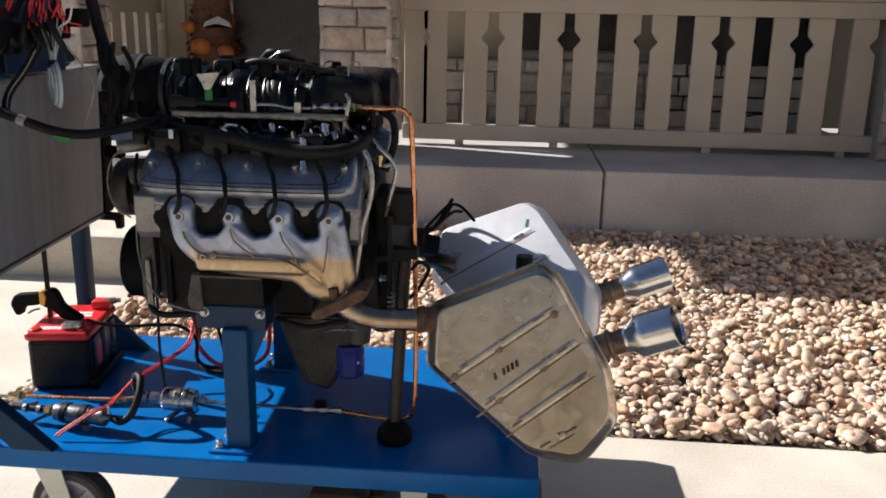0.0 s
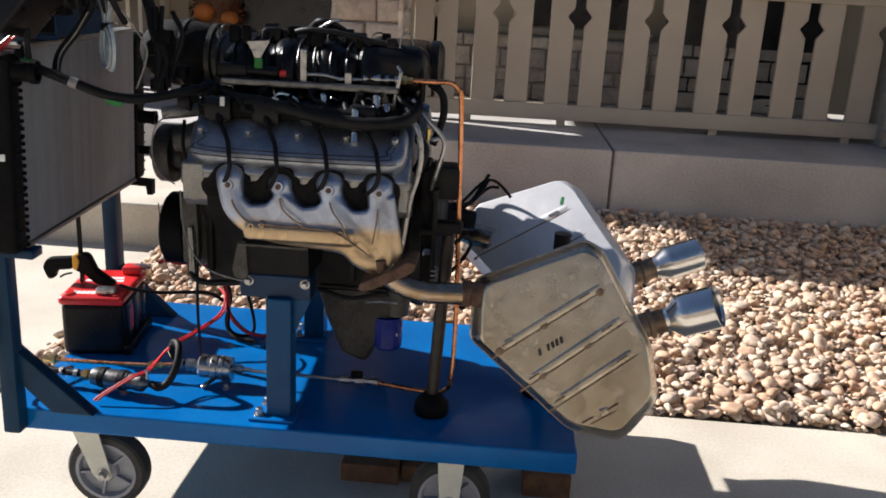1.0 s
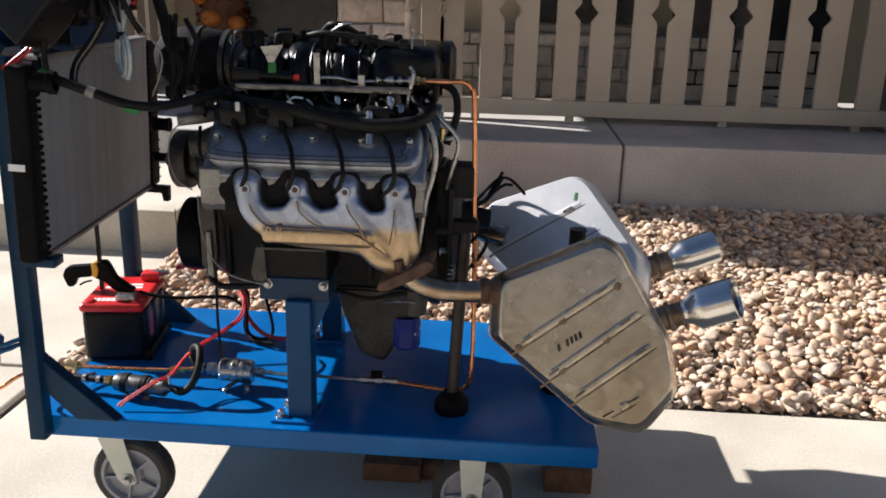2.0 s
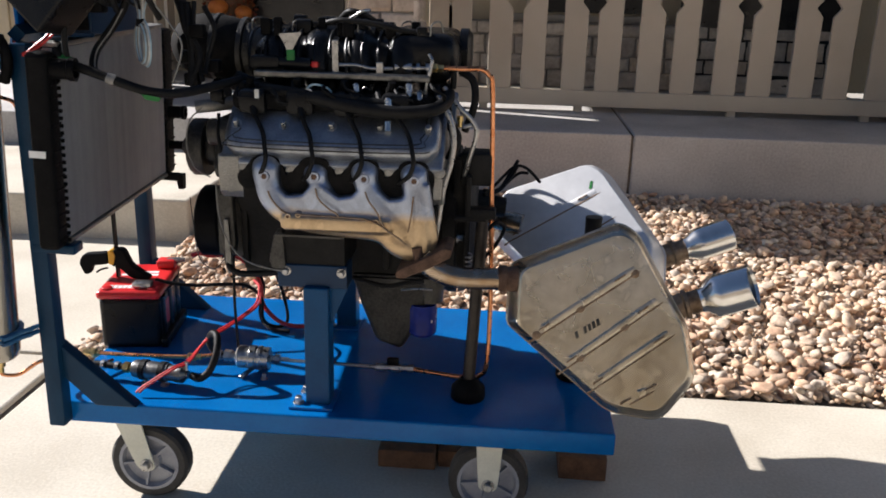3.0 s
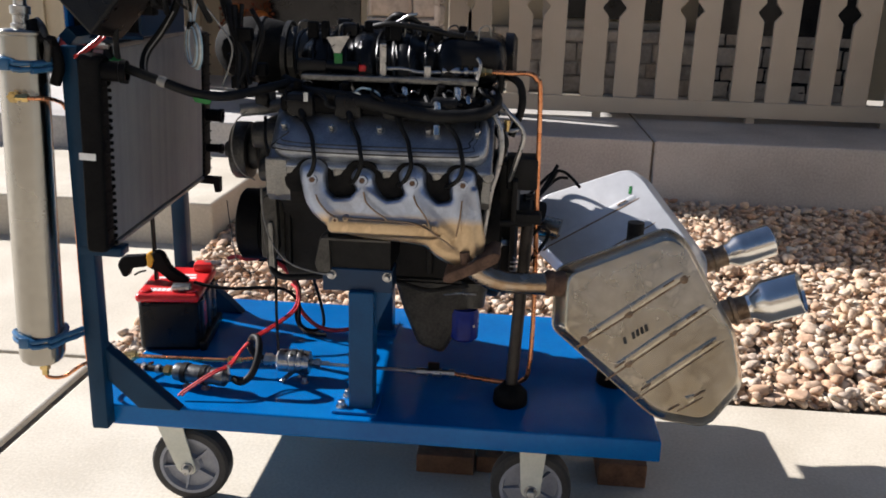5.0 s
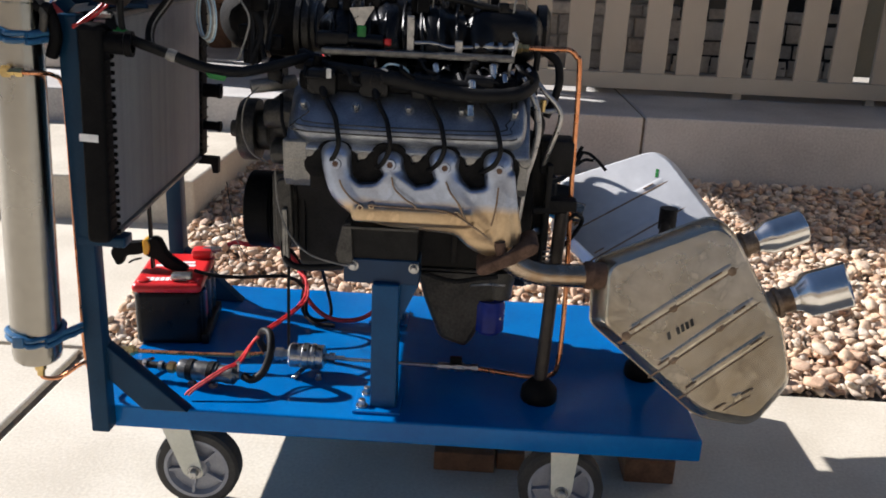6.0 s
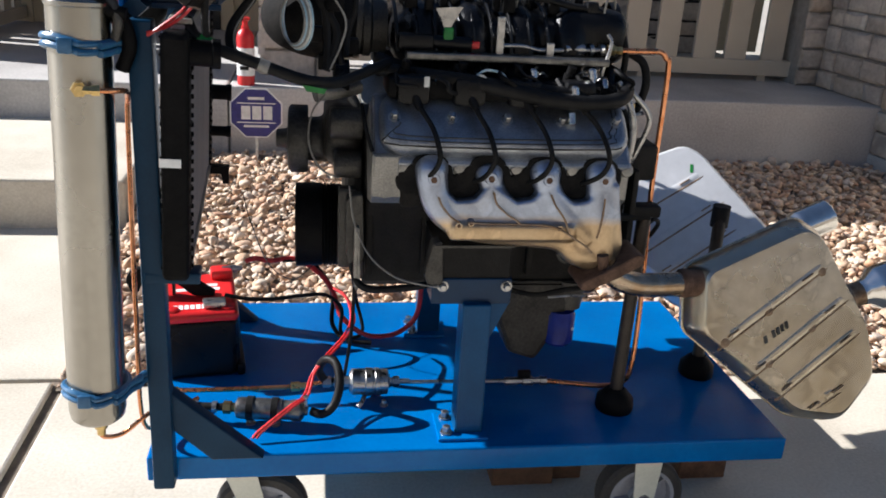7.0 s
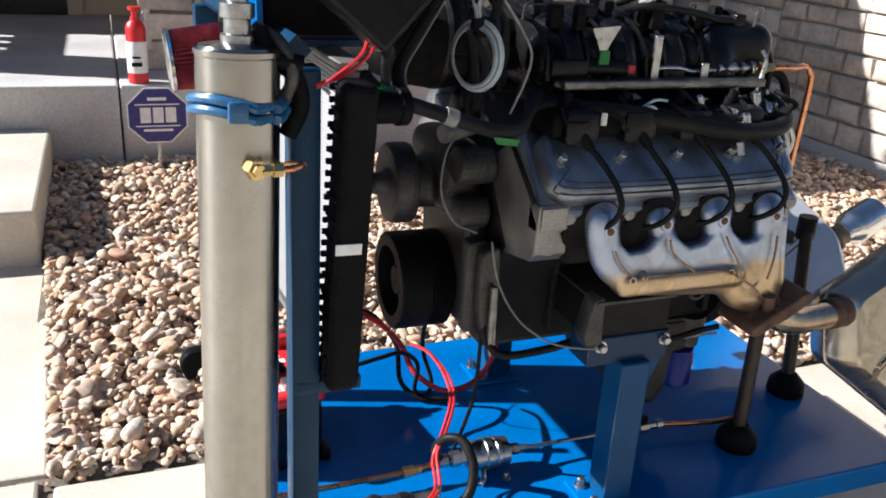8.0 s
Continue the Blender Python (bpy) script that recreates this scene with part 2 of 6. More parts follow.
def solo(name, bm, mat, label, category, group="", kind="", smooth=40):
    return tagged(mesh_object(name, bm, mat, smooth), label, category, group, kind)


def box(x0, x1, y0, y1, z0, z1, bevel=0.0, seg=2, bm=None, m=None):
    bm = bm or bmesh.new()
    mm = Matrix.Translation(((x0 + x1) / 2, (y0 + y1) / 2, (z0 + z1) / 2)) @ Matrix.Diagonal((x1 - x0, y1 - y0, z1 - z0, 1))
    r = bmesh.ops.create_cube(bm, size=1, matrix=mm)
    vs = r["verts"]
    if bevel:
        es = list({e for v in vs for e in v.link_edges})
        rr = bmesh.ops.bevel(bm, geom=es, offset=bevel, segments=seg, profile=0.5, affect="EDGES")
        vs = list({v for v in vs if v.is_valid} | set(rr["verts"]))
    if m is not None:
        bmesh.ops.transform(bm, matrix=m, verts=vs)
    return bm


def basis(d):
    d = Vector(d).normalized()
    a = Vector((0, 0, 1)) if abs(d.z) < 0.9 else Vector((1, 0, 0))
    u = d.cross(a).normalized()
    return u, d.cross(u).normalized()


def rod(p0, p1, r0, r1=None, seg=20, bm=None):
    """A capped cylinder or cone between two points."""
    return lathe(p0, Vector(p1) - Vector(p0), [(0, 0), (0, r0), (1, r0 if r1 is None else r1), (1, 0)], seg, bm, True)


def lathe(at, axis, profile, seg=28, bm=None, unit=False):
    """Turn a profile of (along, radius) about an axis; along is in metres, or in axis lengths with unit."""
    bm = bm or bmesh.new()
    at, axis = Vector(at), Vector(axis)
    u, v = basis(axis)
    d = axis if unit else axis.normalized()
    rings = []
    for a, r in profile:
        c = at + d * a
        if r < 1e-6:
            rings.append([bm.verts.new(c)])
        else:
            rings.append([bm.verts.new(c + (u * math.cos(2 * math.pi * i / seg) + v * math.sin(2 * math.pi * i / seg)) * r) for i in range(seg)])
    for a, b in zip(rings, rings[1:]):
        for i in range(seg):
            j = (i + 1) % seg
            if len(a) == 1 and len(b) == 1:
                break
            if len(a) == 1:
                bm.faces.new((a[0], b[i], b[j]))
            elif len(b) == 1:
                bm.faces.new((a[i], b[0], a[j]))
            else:
                bm.faces.new((a[i], b[i], b[j], a[j]))
    bmesh.ops.recalc_face_normals(bm, faces=bm.faces)
    return bm


def curve_points(pts, n=6):
    """Catmull-Rom points through pts; a point may carry a radius as a fourth number."""
    p = [np.array(q, float) for q in pts]
    p = [2 * p[0] - p[1]] + p + [2 * p[-1] - p[-2]]
    out = []
    for i in range(1, len(p) - 2):
        for k in range(n):
            t = k / n
            out.append(0.5 * (2 * p[i] + (p[i + 1] - p[i - 1]) * t + (2 * p[i - 1] - 5 * p[i] + 4 * p[i + 1] - p[i + 2]) * t * t + (3 * p[i] - p[i - 1] - 3 * p[i + 1] + p[i + 2]) * t ** 3))
    out.append(p[-2])
    return out


def tube(pts, r=0.004, seg=10, n=6, bm=None, sharp=False, squash=1.0):
    """A round tube swept along pts."""
    bm = bm or bmesh.new()
    ps = [np.array(q, float) for q in pts] if sharp else curve_points(pts, n)
    rings = []
    u = None
    for i, q in enumerate(ps):
        c = Vector(q[:3])
        rad = q[3] if len(q) > 3 else r
        d = Vector(ps[min(i + 1, len(ps) - 1)][:3]) - Vector(ps[max(i - 1, 0)][:3])
        if d.length < 1e-9:
            continue
        d.normalize()
        if u is None:
            u = basis(d)[0]
        u = (u - d * u.dot(d))
        u = u.normalized() if u.length > 1e-4 else basis(d)[0]
        v = d.cross(u)
        rings.append([bm.verts.new(c + (u * math.cos(2 * math.pi * k / seg) + v * math.sin(2 * math.pi * k / seg) * squash) * rad) for k in range(seg)])
    for a, b in zip(rings, rings[1:]):
        for k in range(seg):
            j = (k + 1) % seg
            bm.faces.new((a[k], b[k], b[j], a[j]))
    bm.faces.new(rings[0])
    bm.faces.new(rings[-1])
    bmesh.ops.recalc_face_normals(bm, faces=bm.faces)
    return bm


def round_poly(pts, radii, n=5):
    """A polygon with rounded corners."""
    out = []
    for i, p in enumerate(pts):
        p = Vector(p)
        a, b = Vector(pts[i - 1]) - p, Vector(pts[(i + 1) % len(pts)]) - p
        r = radii[i] if isinstance(radii, (list, tuple)) else radii
        r = min(r, a.length * 0.48, b.length * 0.48)
        s, e = p + a.normalized() * r, p + b.normalized() * r
        for k in range(n + 1):
            t = k / n
            out.append((1 - t) ** 2 * s + 2 * t * (1 - t) * p + t * t * e)
    return out


def prism(pts, d0, d1, m=None, bevel=0.0, seg=3, bm=None):
    """Extrude a polygon given in (a, b) from depth d0 to d1; (a, b, d) becomes (x, -d.., z): a is x, b is z, depth is y."""
    bm = bm or bmesh.new()
    lo = [bm.verts.new((p[0], d0, p[1])) for p in pts]
    hi = [bm.verts.new((p[0], d1, p[1])) for p in pts]
    f0, f1 = bm.faces.new(lo), bm.faces.new(hi)
    n = len(pts)
    for i in range(n):
        bm.faces.new((lo[i], lo[(i + 1) % n], hi[(i + 1) % n], hi[i]))
    bmesh.ops.recalc_face_normals(bm, faces=bm.faces)
    vs = lo + hi
    if bevel:
        es = list(f0.edges) + list(f1.edges)
        r = bmesh.ops.bevel(bm, geom=es, offset=bevel, segments=seg, profile=0.5, affect="EDGES")
        vs = list({v for v in vs if v.is_valid} | set(r["verts"]))
    if m is not None:
        bmesh.ops.transform(bm, matrix=m, verts=vs)
    return bm


YZ = Matrix(((0, 1, 0, 0), (1, 0, 0, 0), (0, 0, 1, 0), (0, 0, 0, 1)))   # prism (a, b, depth) to (y, z, x)


def fuse(ob, voxel=0.004, smooth=6):
    """Melt the shapes of a cast part into one skin."""
    r = ob.modifiers.new("fuse", "REMESH")
    r.mode, r.voxel_size, r.use_smooth_shade = "VOXEL", voxel, True
    s = ob.modifiers.new("soften", "SMOOTH")
    s.factor, s.iterations = 0.5, smooth
    return ob


def bolt(at, d, r=0.008, h=0.006, bm=None):
    d = Vector(d).normalized()
    bm = lathe(at, d, [(0, 0), (0, r * 1.5), (h * 0.3, r * 1.5), (h * 0.3, r)], 14, bm)
    return lathe(Vector(at) + d * h * 0.3, d, [(0, r), (h, r), (h * 1.15, r * 0.8), (h * 1.15, 0)], 6, bm)


# ---- ground ----
def flat(x0, x1, y0, y1, z):
    bm = bmesh.new()
    bm.faces.new([bm.verts.new(p) for p in ((x0, y0, z), (x1, y0, z), (x1, y1, z), (x0, y1, z))])
    return bm


RISE = 0.013      # the planting bed climbs towards the house
solo("ground", flat(-900, 900, -900, 900, -0.11), GROUND, "dry ground reaching to the horizon", "ground", kind="structure")
bed = bmesh.new()
bed.faces.new([bed.verts.new(p) for p in ((-1.76, 2.83, -0.012), (2.75, 2.83, -0.012), (2.75, 5.55, RISE * 2.72 - 0.012), (-1.76, 5.55, RISE * 2.72 - 0.012))])
solo("gravel_bed", bed, SOIL, "soil under the river stones", "ground", kind="structure")
pavement = thing("pavement", "pale sunlit concrete driveway slabs with open joints", "driveway", kind="structure")
for x0, x1, y0, y1 in ((-1.675, 2.6, -1.4, 2.83), (-5.2, -1.71, -1.4, 2.865), (2.62, 6.6, -1.4, 2.83), (-1.675, 2.6, -6, -1.43), (-5.2, -1.71, -6, -1.43), (2.62, 6.6, -6, -1.43), (-9.5, -5.23, -6, 4.3)):
    part("slab", box(x0, x1, y0, y1, -0.1, 0.0, 0.008, 2), CONC, pavement)
walkway = box(-5.2, -1.69, 2.885, 4.3, -0.1, 0.0, 0.008, 2)
for v in walkway.verts:
    v.co.x -= 0.04 * (v.co.y - 2.885) if v.co.x > -3 else 0
part("slab", walkway, CONC, pavement)
part("slab", box(-1.71, -1.675, -6, 2.865, -0.1, -0.018), SOIL, pavement, "dark joint filler")

# street, far slab and house are added out of view to dim low light
ASPH = material("asphalt", (0.035, 0.035, 0.036), (0.065, 0.064, 0.063), 3, 0.9, 0, 0.003, 60)
solo("road", box(-60, 60, -13.5, -6.2, -0.1, -0.06), ASPH, "unseen asphalt strip added to darken bounce and reflections", "road", kind="structure")
part("far_slab", box(-60, 60, -15.0, -13.55, -0.1, 0.0), CONC, pavement)
SHAKE = material("tan_siding", (0.36, 0.3, 0.22), (0.46, 0.39, 0.3), 4, 0.8, 0, 0.002, 60)
across = thing("unseen_house", "unseen house block added to cut low sky light", "house", (0, -18, 0), kind="structure")
part("wall", box(-30, 30, -19.0, -18.7, -0.1, 5.2), SHAKE, across)
part("roof", prism([(-18.2, 5.15), (-19.0, 5.2), (-23.5, 8.4), (-24.0, 8.2), (-18.4, 5.05)], -30.5, 30.5, YZ), SHAKE, across)

# ---- house ----
PZ, PY = 0.432, 5.5     # porch floor and porch front
porch = thing("porch", "grey concrete porch slab with a low front wall", "porch", kind="structure")
part("porch_slab", box(-1.43, 0.57, PY, 8.7, -0.1, PZ, 0.012, 2), PORCH, porch)
part("porch_slab", box(0.585, 2.75, PY, 8.7, -0.1, PZ, 0.012, 2), PORCH, porch)
part("joint", box(0.565, 0.59, PY + 0.015, 8.7, -0.1, PZ - 0.012), SOIL, porch, "dark control joint")
part("porch_slab", box(-5.0, -1.438, PY + 0.004, 8.7, -0.1, PZ, 0.012, 2), PORCH, porch)
part("step", box(-5.0, -1.77, 4.25, PY, -0.1, 0.222, 0.012, 2), CONC, porch, "pale broad concrete step")


def stones_on(parent, u0, u1, z0, z1, place, depth=0.05, seed=1, row=(0.1, 0.16), width=(0.16, 0.36), mat=VENEER):
    """Courses of uneven ledge stones over a wall face; place(u, z, d) gives the point d proud of the face."""
    rnd = random.Random(seed)
    z = z0
    while z < z1 - 0.03:
        h = min(rnd.uniform(*row), z1 - z)
        u = u0
        while u < u1 - 0.02:
            w = min(rnd.uniform(*width), u1 - u)
            if u1 - u - w < 0.08:
                w = u1 - u
            g, d = 0.007, depth * rnd.uniform(0.55, 1.0)
            bm = bmesh.new()
            n = 5
            rings = []
            for inset, out in ((0.0, 0.0), (0.0, d * 0.6), (0.006, d * 0.88), (0.018, d)):
                ring = []
                for (ua, za), (ub, zb) in (((0, 0), (1, 0)), ((1, 0), (1, 1)), ((1, 1), (0, 1)), ((0, 1), (0, 0))):
                    for k in range(2):
                        fu, fz = ua + (ub - ua) * k / 2, za + (zb - za) * k / 2
                        a = u + g + inset + fu * (w - 2 * g - 2 * inset) + rnd.uniform(-0.005, 0.005)
                        b = z + g + inset + fz * (h - 2 * g - 2 * inset) + rnd.uniform(-0.005, 0.005)
                        ring.append(bm.verts.new(place(a, b, out + (rnd.uniform(-0.007, 0.004) if out else 0))))
                rings.append(ring)
            for a, b in zip(rings, rings[1:]):
                for k in range(8):
                    bm.faces.new((a[k], a[(k + 1) % 8], b[(k + 1) % 8], b[k]))
            top = bm.verts.new(place(u + w / 2 + rnd.uniform(-0.02, 0.02), z + h / 2, d + rnd.uniform(-0.004, 0.008)))
            for k in range(8):
                bm.faces.new((rings[-1][k], rings[-1][(k + 1) % 8], top))
            bmesh.ops.recalc_face_normals(bm, faces=bm.faces)
            part("stone", bm, mat, parent, smooth=35)
            u += w
        z += h


RH = 2.75      # underside of the porch roof
BY = 8.27      # back wall of the porch
house = thing("house", "tan house with a shaded porch and stone piers", "house", kind="structure")
part("back_wall", box(-6.0, 3.2, BY, BY + 0.2, PZ, RH), WALL, house, "taupe siding wall in shade")
part("entry_door", box(-2.597, -1.738, BY - 0.05, BY, PZ, 2.5, 0.01), DARKGLASS, house, "dark screened entrance door")
part("door_trim", box(-2.71, -2.602, BY - 0.06, BY, PZ, 2.55, 0.008), WALL, house)
part("door_trim", box(-1.733, -1.625, BY - 0.06, BY, PZ, 2.55, 0.008), WALL, house)
for k in range(12):
    part("batten", box(-5.0 + k * 0.19, -4.965 + k * 0.19, BY - 0.035, BY, PZ, RH, 0.004), WALL, house)
for x in (-3.744, -3.507, -3.289):
    part("hook", box(x - 0.025, x + 0.025, BY - 0.07, BY - 0.03, 1.17, 1.23, 0.008), WHITE, house, "small white hook")
part("window_pane", box(0.02, 1.07, BY - 0.03, BY, 1.065, 2.37), DARKGLASS, house, "dark window pane")
part("dark_slider", box(1.23, 2.6, BY - 0.32, BY - 0.31, 0.5, 2.3), DARKGLASS, house, "dark sliding door")
part("window_sill", box(-0.27, 1.18, BY - 0.09, BY, 0.985, 1.045, 0.01), TAUPE, house)
part("window_trim", box(-0.085, 0.015, BY - 0.05, BY, 1.045, 2.47, 0.006), TAUPE, house)
part("porch_roof", box(-3.16, -1.72, 5.58, 14.0, RH, RH + 0.22, 0.01), ROOF, house)
part("porch_roof", box(-1.718, 9.0, 5.78, 14.0, RH, RH + 0.22, 0.01), ROOF, house)
part("upper_wall", box(-3.0, 9.0, BY, BY + 0.3, RH + 0.22, 5.0), WALL, house)
lower = thing("stone_wall", "low course of stone veneer behind the porch fence", "stone wall", kind="structure")
part("core", box(-0.83, 2.66, BY - 0.3, BY - 0.01, PZ, 0.985), MORTAR, lower)
stones_on(lower, -0.83, 2.66, PZ, 0.985, lambda u, z, d: (u, BY - 0.3 - d, z), 0.04, 5, (0.12, 0.17), (0.22, 0.4))
pier = thing("stone_pier", "porch pier clad in beige ledge stone", "stone pier", kind="structure")
part("core", box(-1.245, -0.835, 5.94, 6.33, PZ, RH), MORTAR, pier)
stones_on(pier, -1.285, -0.795, PZ, 1.65, lambda u, z, d: (u, 5.94 - d, z), 0.045, 2)
stones_on(pier, 5.9, 6.37, PZ, 1.65, lambda u, z, d: (-1.245 - d, u, z), 0.045, 3)
stones_on(pier, 5.9, 6.37, PZ, 1.65, lambda u, z, d: (-0.835 + d, u, z), 0.045, 4)
wing = thing("wing_wall", "side wall of the house clad in grey beige stone", "stone wall", kind="structure")
WX = 2.66
part("core", box(WX, WX + 0.3, 2.9, 6.75, -0.1, RH), MORTAR, wing)
part("front_wall", box(WX + 0.02, 9.0, 2.9, 3.2, -0.1, RH), WALL, wing, "taupe garage front beside the drive")
part("footing", box(WX - 0.03, WX, 2.9, PY, -0.1, 0.13, 0.006), PORCH, wing, "grey concrete footing")
stones_on(wing, 2.9, PY, 0.13, 1.75, lambda u, z, d: (WX - d, u, z), 0.05, 6, (0.11, 0.17), (0.18, 0.36))
stones_on(wing, PY, 6.25, PZ, 1.75, lambda u, z, d: (WX - d, u, z), 0.05, 7, (0.11, 0.17), (0.18, 0.36))
part("core", box(2.5, WX, 6.3, 6.75, PZ, RH), MORTAR, wing)
stones_on(wing, 2.48, WX, PZ, 1.75, lambda u, z, d: (u, 6.3 - d, z), 0.05, 8, (0.11, 0.17), (0.12, 0.22))


# ---- porch fence ----
FW, FG, FP, FY = 0.1672, 0.0358, 0.5277, 6.457


def picket(side):
    """A board with half of a diamond cut into one edge; side is +1 or -1."""
    w, n, hz = FW, 0.0447, 1.192
    o = [(0, 0.54), (w, 0.54), (w, hz - 0.06), (w - n, hz - 0.006), (w - n, hz + 0.006), (w, hz + 0.06), (w, 1.41), (0, 1.41)]
    if side < 0:
        o = [(w - a, b) for a, b in o][::-1]
    return o


fence = thing("porch_fence", "taupe painted picket fence with diamond cut-outs", "fence", (0, FY, PZ), kind="structure")
part("bottom_rail", box(-0.795, 2.6, FY - 0.04, FY + 0.045, 0.472, 0.583, 0.006), TAUPE, fence)
part("top_rail", box(-0.795, 2.6, FY - 0.04, FY + 0.045, 1.369, 1.478, 0.006), TAUPE, fence)
part("cap_rail", box(-0.795, 2.6, FY - 0.06, FY + 0.065, 1.481, 1.518, 0.006), TAUPE, fence)
for k in range(7):
    c = -0.684 + FP * k
    for side in (1, -1):
        x0 = c - FG - FW if side > 0 else c + FG
        if x0 + FW > 2.61:
            continue
        part("picket", prism(picket(side), FY - 0.015, FY + 0.015, Matrix.Translation((max(x0, -0.785), 0, 0)), 0.003, 1), TAUPE, fence, smooth=0)
for x in (-0.38, 0.3, 1.38, 2.3):
    part("foot", box(x - 0.03, x + 0.03, FY - 0.02, FY + 0.02, PZ, 0.473), TAUPE, fence)
corner = thing("stone_pier", "corner porch pier clad in beige ledge stone", "stone pier", kind="structure")
part("core", box(-3.52, -3.14, 6.34, 6.8, PZ, RH), MORTAR, corner)
stones_on(corner, -3.56, -3.1, PZ, RH, lambda u, z, d: (u, 6.34 - d, z), 0.045, 12)
stones_on(corner, 6.3, 6.82, PZ, RH, lambda u, z, d: (-3.14 + d, u, z), 0.045, 13)
SX = -3.35
side_fence = thing("side_fence", "taupe picket fence closing the far end of the porch", "fence", (SX, 7.4, PZ), kind="structure")
part("bottom_rail", box(SX - 0.04, SX + 0.04, 6.81, BY, 0.465, 0.56), TAUPE, side_fence)
part("top_rail", box(SX - 0.04, SX + 0.04, 6.81, BY, 1.318, 1.425), TAUPE, side_fence)
part("cap_rail", box(SX - 0.06, SX + 0.06, 6.81, BY, 1.428, 1.465), TAUPE, side_fence)
for k in range(2, 8):
    y0 = 6.32 + k * 0.2475
    part("picket", box(SX - 0.015, SX + 0.015, y0, y0 + FW, 0.53, 1.36), TAUPE, side_fence, smooth=0)

# ---- engine cart ----
DZ = 0.29
cart = thing("engine_cart", "blue painted steel cart on four swivel casters", "cart", (-0.59, 2.41, 0))
part("deck", box(-1.282, 0.106, 2.018, 2.785, 0.234, DZ, 0.005, 3), BLUE, cart, "bright blue sheet steel deck with a folded lip")
# posts and braces wear a slate blue darkened for their shade
post = box(-1.263, -1.222, 1.98, 2.022, DZ - 0.05, 1.15, 0.005)
for v in post.verts:      # it leans a little
    v.co.x += 0.005 * (v.co.z - DZ)
    v.co.y += 0.012 * (v.co.z - DZ)
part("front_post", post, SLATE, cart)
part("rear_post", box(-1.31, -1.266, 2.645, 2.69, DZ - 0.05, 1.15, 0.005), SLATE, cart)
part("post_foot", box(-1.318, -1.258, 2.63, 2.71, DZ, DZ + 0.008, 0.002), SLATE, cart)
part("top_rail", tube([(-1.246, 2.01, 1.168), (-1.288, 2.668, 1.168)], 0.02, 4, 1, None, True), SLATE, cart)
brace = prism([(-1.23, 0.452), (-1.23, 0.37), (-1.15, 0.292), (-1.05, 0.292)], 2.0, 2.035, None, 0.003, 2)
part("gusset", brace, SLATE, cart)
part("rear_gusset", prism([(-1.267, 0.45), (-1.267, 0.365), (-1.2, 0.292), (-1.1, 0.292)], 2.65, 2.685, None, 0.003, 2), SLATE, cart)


def caster(x, y, swing, lean):
    """A 200 mm wheel in a cream yoke, swung by so many degrees about its king pin."""
    m = Matrix.Translation((x, y, 0.1016)) @ Matrix.Rotation(radians(swing), 4, "Z")

    def turned(bm):
        bmesh.ops.transform(bm, matrix=m, verts=bm.verts)
        return bm
    yoke = bmesh.new()
    for s in (-1, 1):
        prism(round_poly([(-0.023, -0.016), (0.023, -0.016), (lean + 0.034, 0.132), (lean - 0.034, 0.132)], [0.02, 0.02, 0.004, 0.004]), s * 0.033, s * 0.037, None, 0, 1, yoke)
    box(lean - 0.045, lean + 0.045, -0.045, 0.045, 0.125, 0.133, 0.002, 1, yoke)
    c = part("caster", turned(yoke), CREAM, cart, "cream caster yoke")
    part("tyre", turned(lathe((0, -0.025, 0), (0, 1, 0), [(0, 0.076), (0, 0.094), (0.006, 0.1005), (0.025, 0.1016), (0.044, 0.1005), (0.05, 0.094), (0.05, 0.076)], 48)), TYRE, c, "black rubber tyre")
    rim = lathe((0, -0.026, 0), (0, 1, 0), [(0.008, 0), (0.008, 0.022), (0.004, 0.026), (0.016, 0.03), (0.016, 0.066), (0, 0.07), (0, 0.078), (0.052, 0.078), (0.052, 0.07), (0.036, 0.066), (0.036, 0.03), (0.048, 0.026), (0.044, 0)], 40)
    for k in range(5):
        box(0.024, 0.07, -0.022, 0.022, -0.003, 0.003, 0, 1, rim, Matrix.Rotation(2 * math.pi * k / 5 + 0.5, 4, "Y"))
    part("rim", turned(rim), RIM, c, "grey spoked rim")
    part("axle_bolt", turned(bolt((0, -0.037, 0), (0, -1, 0), 0.011, 0.012)), STEEL, c)
    part("axle_bolt", turned(bolt((0, 0.037, 0), (0, 1, 0), 0.011, 0.012)), STEEL, c)
    part("king_pin", turned(lathe((lean, 0, 0.1326), (0, 0, 1), [(-0.004, 0), (-0.004, 0.02), (0, 0.03), (0, 0)], 20)), STEEL, c)


for x, y, s, lean in ((-1.06, 2.09, 0, -0.045), (-0.19, 2.1, 0, 0.0), (-1.06, 2.71, 0, -0.045), (-0.19, 2.71, 0, 0.0)):
    caster(x, y, s, lean)

solo("timber_block", box(-0.5, -0.34, 2.28, 2.40, 0, 0.055, 0.004), WOOD, "reddish timber chock lying under the cart", "timber", "chocks")
solo("timber_block", box(-0.335, -0.26, 2.30, 2.42, 0, 0.05, 0.004), WOOD, "reddish timber chock lying under the cart", "timber", "chocks")
solo("timber_block", box(0.0, 0.13, 2.28, 2.42, 0, 0.07, 0.004), WOOD, "reddish timber chock lying under the cart", "timber", "chocks")

